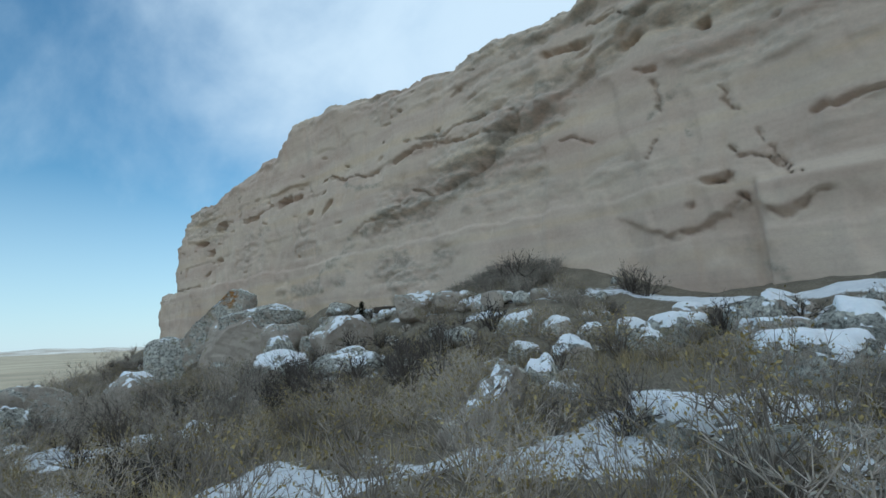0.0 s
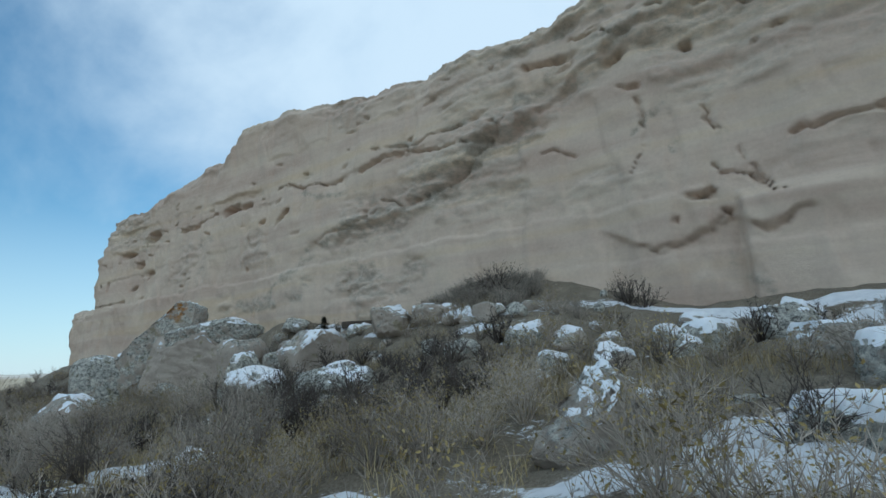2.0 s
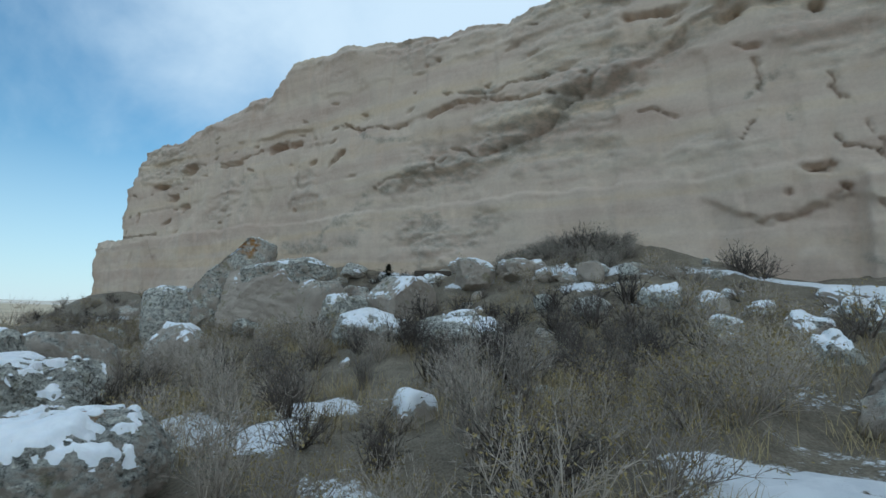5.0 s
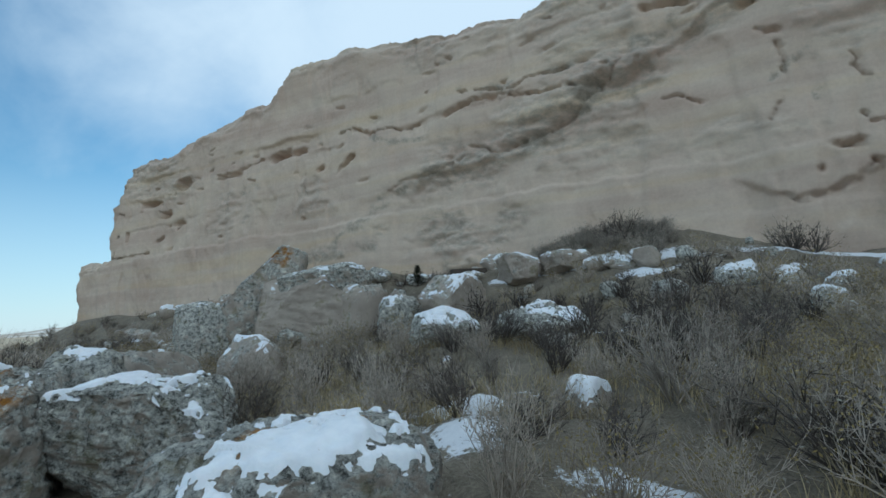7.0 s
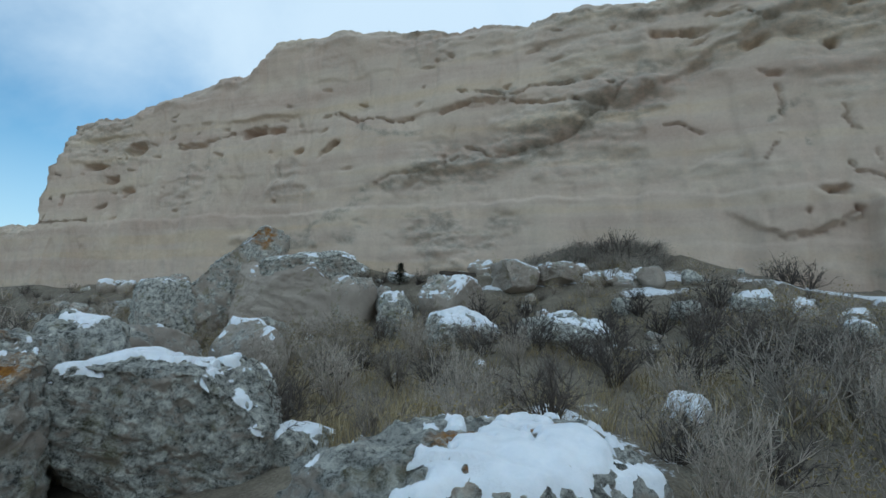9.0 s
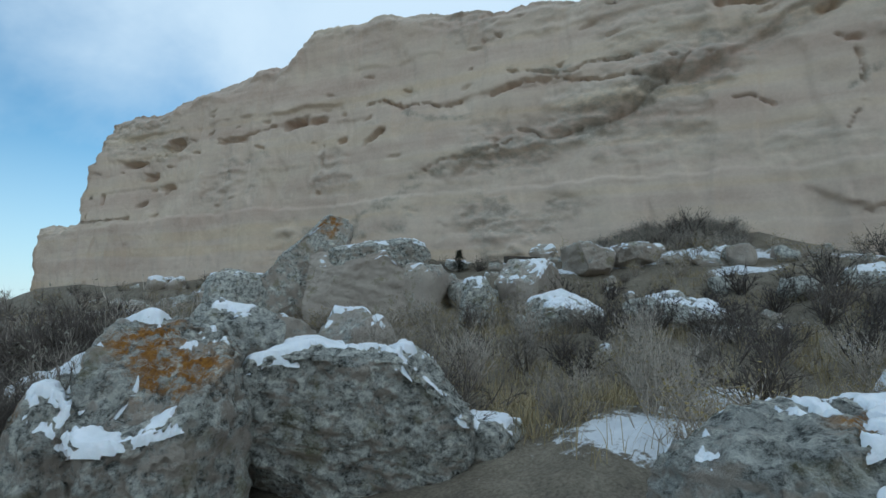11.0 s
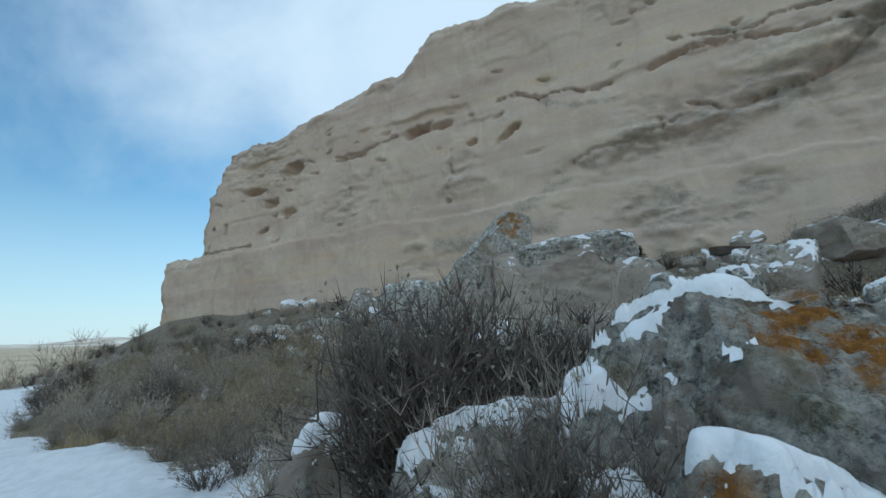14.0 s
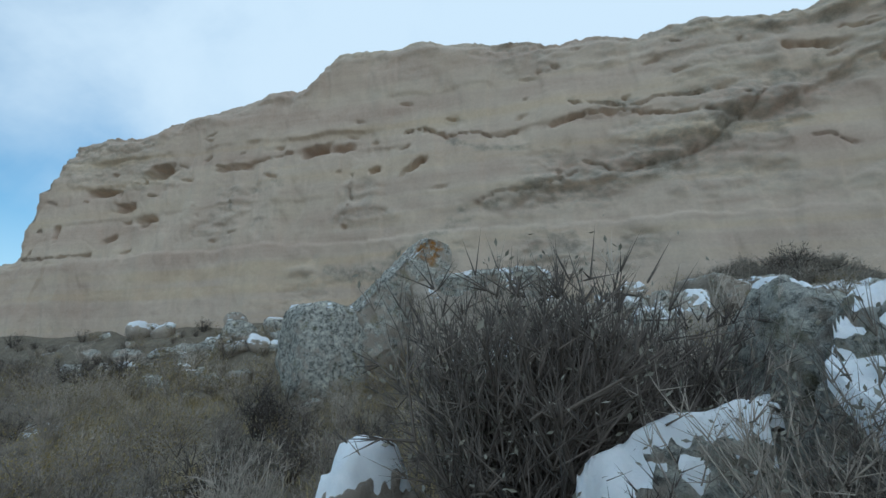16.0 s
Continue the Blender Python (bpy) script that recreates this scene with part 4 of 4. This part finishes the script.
# open spots where snow or a rock shows between the bushes
OPEN_SPOTS = ((0.45, 5.0, 0.75), (1.1, 4.2, 0.7), (2.4, 5.2, 0.8), (-5.2, 7.3, 0.6), (-1.8, 5.6, 0.5), (0.15, 4.95, 0.7), (1.85, 4.5, 0.95), (-1.1, 4.75, 0.75), (0.9, 4.6, 0.5), (-0.3, 4.2, 0.6), (-3.9, 8.4, 0.6), (-3.75, 7.1, 0.4), (-7.4, 8.2, 0.5))
# the slope
TAKEN = np.zeros((0, 2))
for k in range(6000):
    if COUNT >= 470:
        break
    u, v = float(rng.uniform(-17, 26)), float(rng.uniform(1.2, 13.4))
    if rng.random() < 0.6 * float(smooth(8, 2, v)) or (u < -8.5 and v < 4) or v > 13.4 * float(trail_v(u)) / 14.5:
        continue
    x, y = (float(c) for c in to_world(u, v))
    if float(snow_cover(u, v)) > 0.6 or not clear(x, y, 0.1) or any(math.hypot(x - a, y - b) < c for a, b, c in OPEN_SPOTS):
        continue
    if len(TAKEN) and float(np.hypot(*(TAKEN - (x, y)).T).min()) < 0.46 + 0.25 * rng.random():
        continue
    patch = float(fbm(u * 0.35, v * 0.35, 0, 3, 77)) + 0.35 * float(rng.normal())
    kind = "olive" if patch > 0.18 else "dark" if patch < -0.32 else "spike" if rng.random() < 0.2 and v > 8.3 else "sage"
    if v < 8.3:
        kind = "far_" + kind
    size = float(rng.uniform(0.5, 0.95)) * (1.15 if v > 9 else 1.0 if v > 5 else 0.8)
    grow(x, y, kind, size, float(rng.uniform(0.7, 1.0)))
    TAKEN = np.concatenate([TAKEN, [(x, y)]])
    COUNT += 1


# tufts of dry grass, beyond counting
def grass(name, count, seed, area, label, high=0.28):
    rng = np.random.default_rng(seed)
    verts, faces = [], []
    u, v = rng.uniform(*area[0], count), rng.uniform(*area[1], count)
    x, y = to_world(u, v)
    keep = (snow_cover(u, v) + 0.25 * rng.random(count) < 0.62) & (fbm(u * 0.8, v * 0.8, 0, 3, seed + 60) + 0.5 * rng.random(count) > 0.1)
    for a, b, c in OPEN_SPOTS:
        keep &= np.hypot(x - a, y - b) > 0.8 * c
    u, v = u[keep], v[keep]
    x, y = to_world(u, v)
    z = ground_plan(u, v)
    for a, b, c in zip(x, y, z):
        for _ in range(11):
            turn, lean = rng.uniform(0, 6.28), rng.uniform(0.1, 0.9)
            tall = high * rng.uniform(0.5, 1.3)
            root = np.array([a + rng.normal() * 0.06, b + rng.normal() * 0.06, c - 0.02])
            way = np.array([math.cos(turn) * math.sin(lean), math.sin(turn) * math.sin(lean), math.cos(lean)])
            wide = np.array([-math.sin(turn), math.cos(turn), 0]) * 0.0035
            mid = root + way * tall * 0.55
            tip = root + way * tall + np.array([way[0], way[1], -0.5]) * tall * 0.25
            i = len(verts)
            verts += [root - wide, root + wide, mid + wide * 0.8, mid - wide * 0.8, tip]
            faces += [(i, i + 1, i + 2, i + 3), (i + 3, i + 2, i + 4)]
    return tagged(mesh_object(name, verts, faces, STRAW, shade=False), label, "grass", kind="stuff")


grass("dry_grass", 7000, 3, ((-16, 14), (4, 13.9)), "thin tufts of dry straw-coloured winter grass")
grass("tall_grass", 1700, 9, ((-11, 12), (8.8, 13.6)), "taller tan grass between the bushes by the trail", 0.36)

# ---- small things at the cliff foot ----
def conifer(x, y, high, seed):
    rng = np.random.default_rng(seed)
    thing = tagged(new("juniper"), "small dark evergreen juniper at the cliff foot", "tree")
    thing.location = (x, y, ground_z(x, y))
    mesh_object("trunk", *tubes([([np.array([0, 0, -0.1]), np.array([0.02, 0, high * 0.5]), np.array([0, 0.01, high])], [0.035, 0.022, 0.01])]), STEM_DARK, thing)
    lv, lf = [], []
    for _ in range(1500):
        h = rng.uniform(0.05, 1.0)
        reach = high * 0.62 * (1.05 - h) * rng.uniform(0.3, 1.0) * (0.75 + 0.4 * math.sin(h * 23))
        turn = rng.uniform(0, 6.28)
        at = np.array([reach * math.cos(turn), reach * math.sin(turn), h * high])
        way = np.array([math.cos(turn), math.sin(turn), rng.uniform(-0.2, 0.7)]) * rng.uniform(0.04, 0.1)
        s = np.array([-math.sin(turn), math.cos(turn), 0]) * 0.014
        i = len(lv)
        lv += [at - s, at + s, at + way + s * 0.4, at + way * 1.3]
        lf += [(i, i + 1, i + 2), (i, i + 2, i + 3)]
    mesh_object("foliage", lv, lf, LEAF_DARK, thing, shade=False)


conifer(-3.45, 20.9, 0.75, 8)
bm = bmesh.new()
bmesh.ops.create_cube(bm, size=1.0)
bmesh.ops.scale(bm, vec=(1.25, 0.28, 0.24), verts=bm.verts)
bmesh.ops.bevel(bm, geom=bm.edges[:], offset=0.025, segments=2, affect="EDGES")
bmesh.ops.subdivide_edges(bm, edges=bm.edges[:], cuts=2, use_grid_fill=True)
for v in bm.verts:
    v.co += v.co.normalized() * 0.02 * noise.noise(v.co * 5)
me = bpy.data.meshes.new("timber")
bm.to_mesh(me), bm.free()
me.materials.append(TIMBER)
timber = tagged(new("timber", me), "dark weathered timber lying on the rocks", "timber")
timber.matrix_world = pose(-2.0, 18.9, ground_z(-2.0, 18.9) + 0.3, 0, -2, 8)

# ---- the far end ----
def hills():
    rng = np.random.default_rng(4)
    n, rows = 220, 10
    ang = np.linspace(radians(60), radians(190), n)
    verts = []
    for a in ang:
        for k in range(rows):
            far = 900 + 60 * k
            tall = (14 + 7 * float(fbm(a * 9, 0.0, 0, 4, 5))) * math.sin(math.pi * min(1, k / (rows - 1) * 0.5 + 0.0)) - 4
            verts.append((far * math.cos(a), far * math.sin(a), tall))
    return tagged(mesh_object("hills", verts, grid_faces(n, rows), HILL), "low pale hills on the horizon", "hills", kind="structure")


hills()


def bare_tree(x, y, high, seed):
    rng = np.random.default_rng(seed)
    thing = tagged(new("bare_tree"), "leafless pale winter tree on the far plain", "tree", "far trees")
    thing.location = (x, y, ground_z(x, y) - 0.1)
    limbs, twigs = [], []
    for _ in range(9):
        turn, lean = rng.uniform(0, 6.28), rng.uniform(0.05, 0.7)
        way = np.array([math.cos(turn) * math.sin(lean), math.sin(turn) * math.sin(lean), math.cos(lean)])
        limb = shoot(rng, np.array([0, 0, 0.0]), way, high * rng.uniform(0.6, 1.0), high * 0.016, 0.05, 4)
        limbs.append(limb)
        for _ in range(12):
            i = rng.integers(1, 5)
            aim = way + rng.normal(size=3) * 0.5
            twigs.append(shoot(rng, limb[0][i], aim / np.linalg.norm(aim), high * rng.uniform(0.15, 0.4), high * 0.005, 0.05, 2))
    mesh_object("trunk", *tubes(limbs), STEM_GREY, thing)
    mesh_object("crown", *tubes(twigs), STEM_GREY, thing)


for k, (x, y, high) in enumerate(((-30.0, 43.0, 3.4), (-31.2, 42.2, 2.8), (-29.2, 44.5, 3.0), (-32.0, 44.0, 2.6), (-30.8, 45.5, 3.2), (-32.6, 41.6, 2.1), (-33.6, 43.0, 2.2), (-31.6, 46.5, 2.8))):
    bare_tree(x, y, high, 500 + k)
for m in MODELS:
    if first_of[m]:
        for o in (*m.children_recursive, m):
            bpy.data.objects.remove(o)
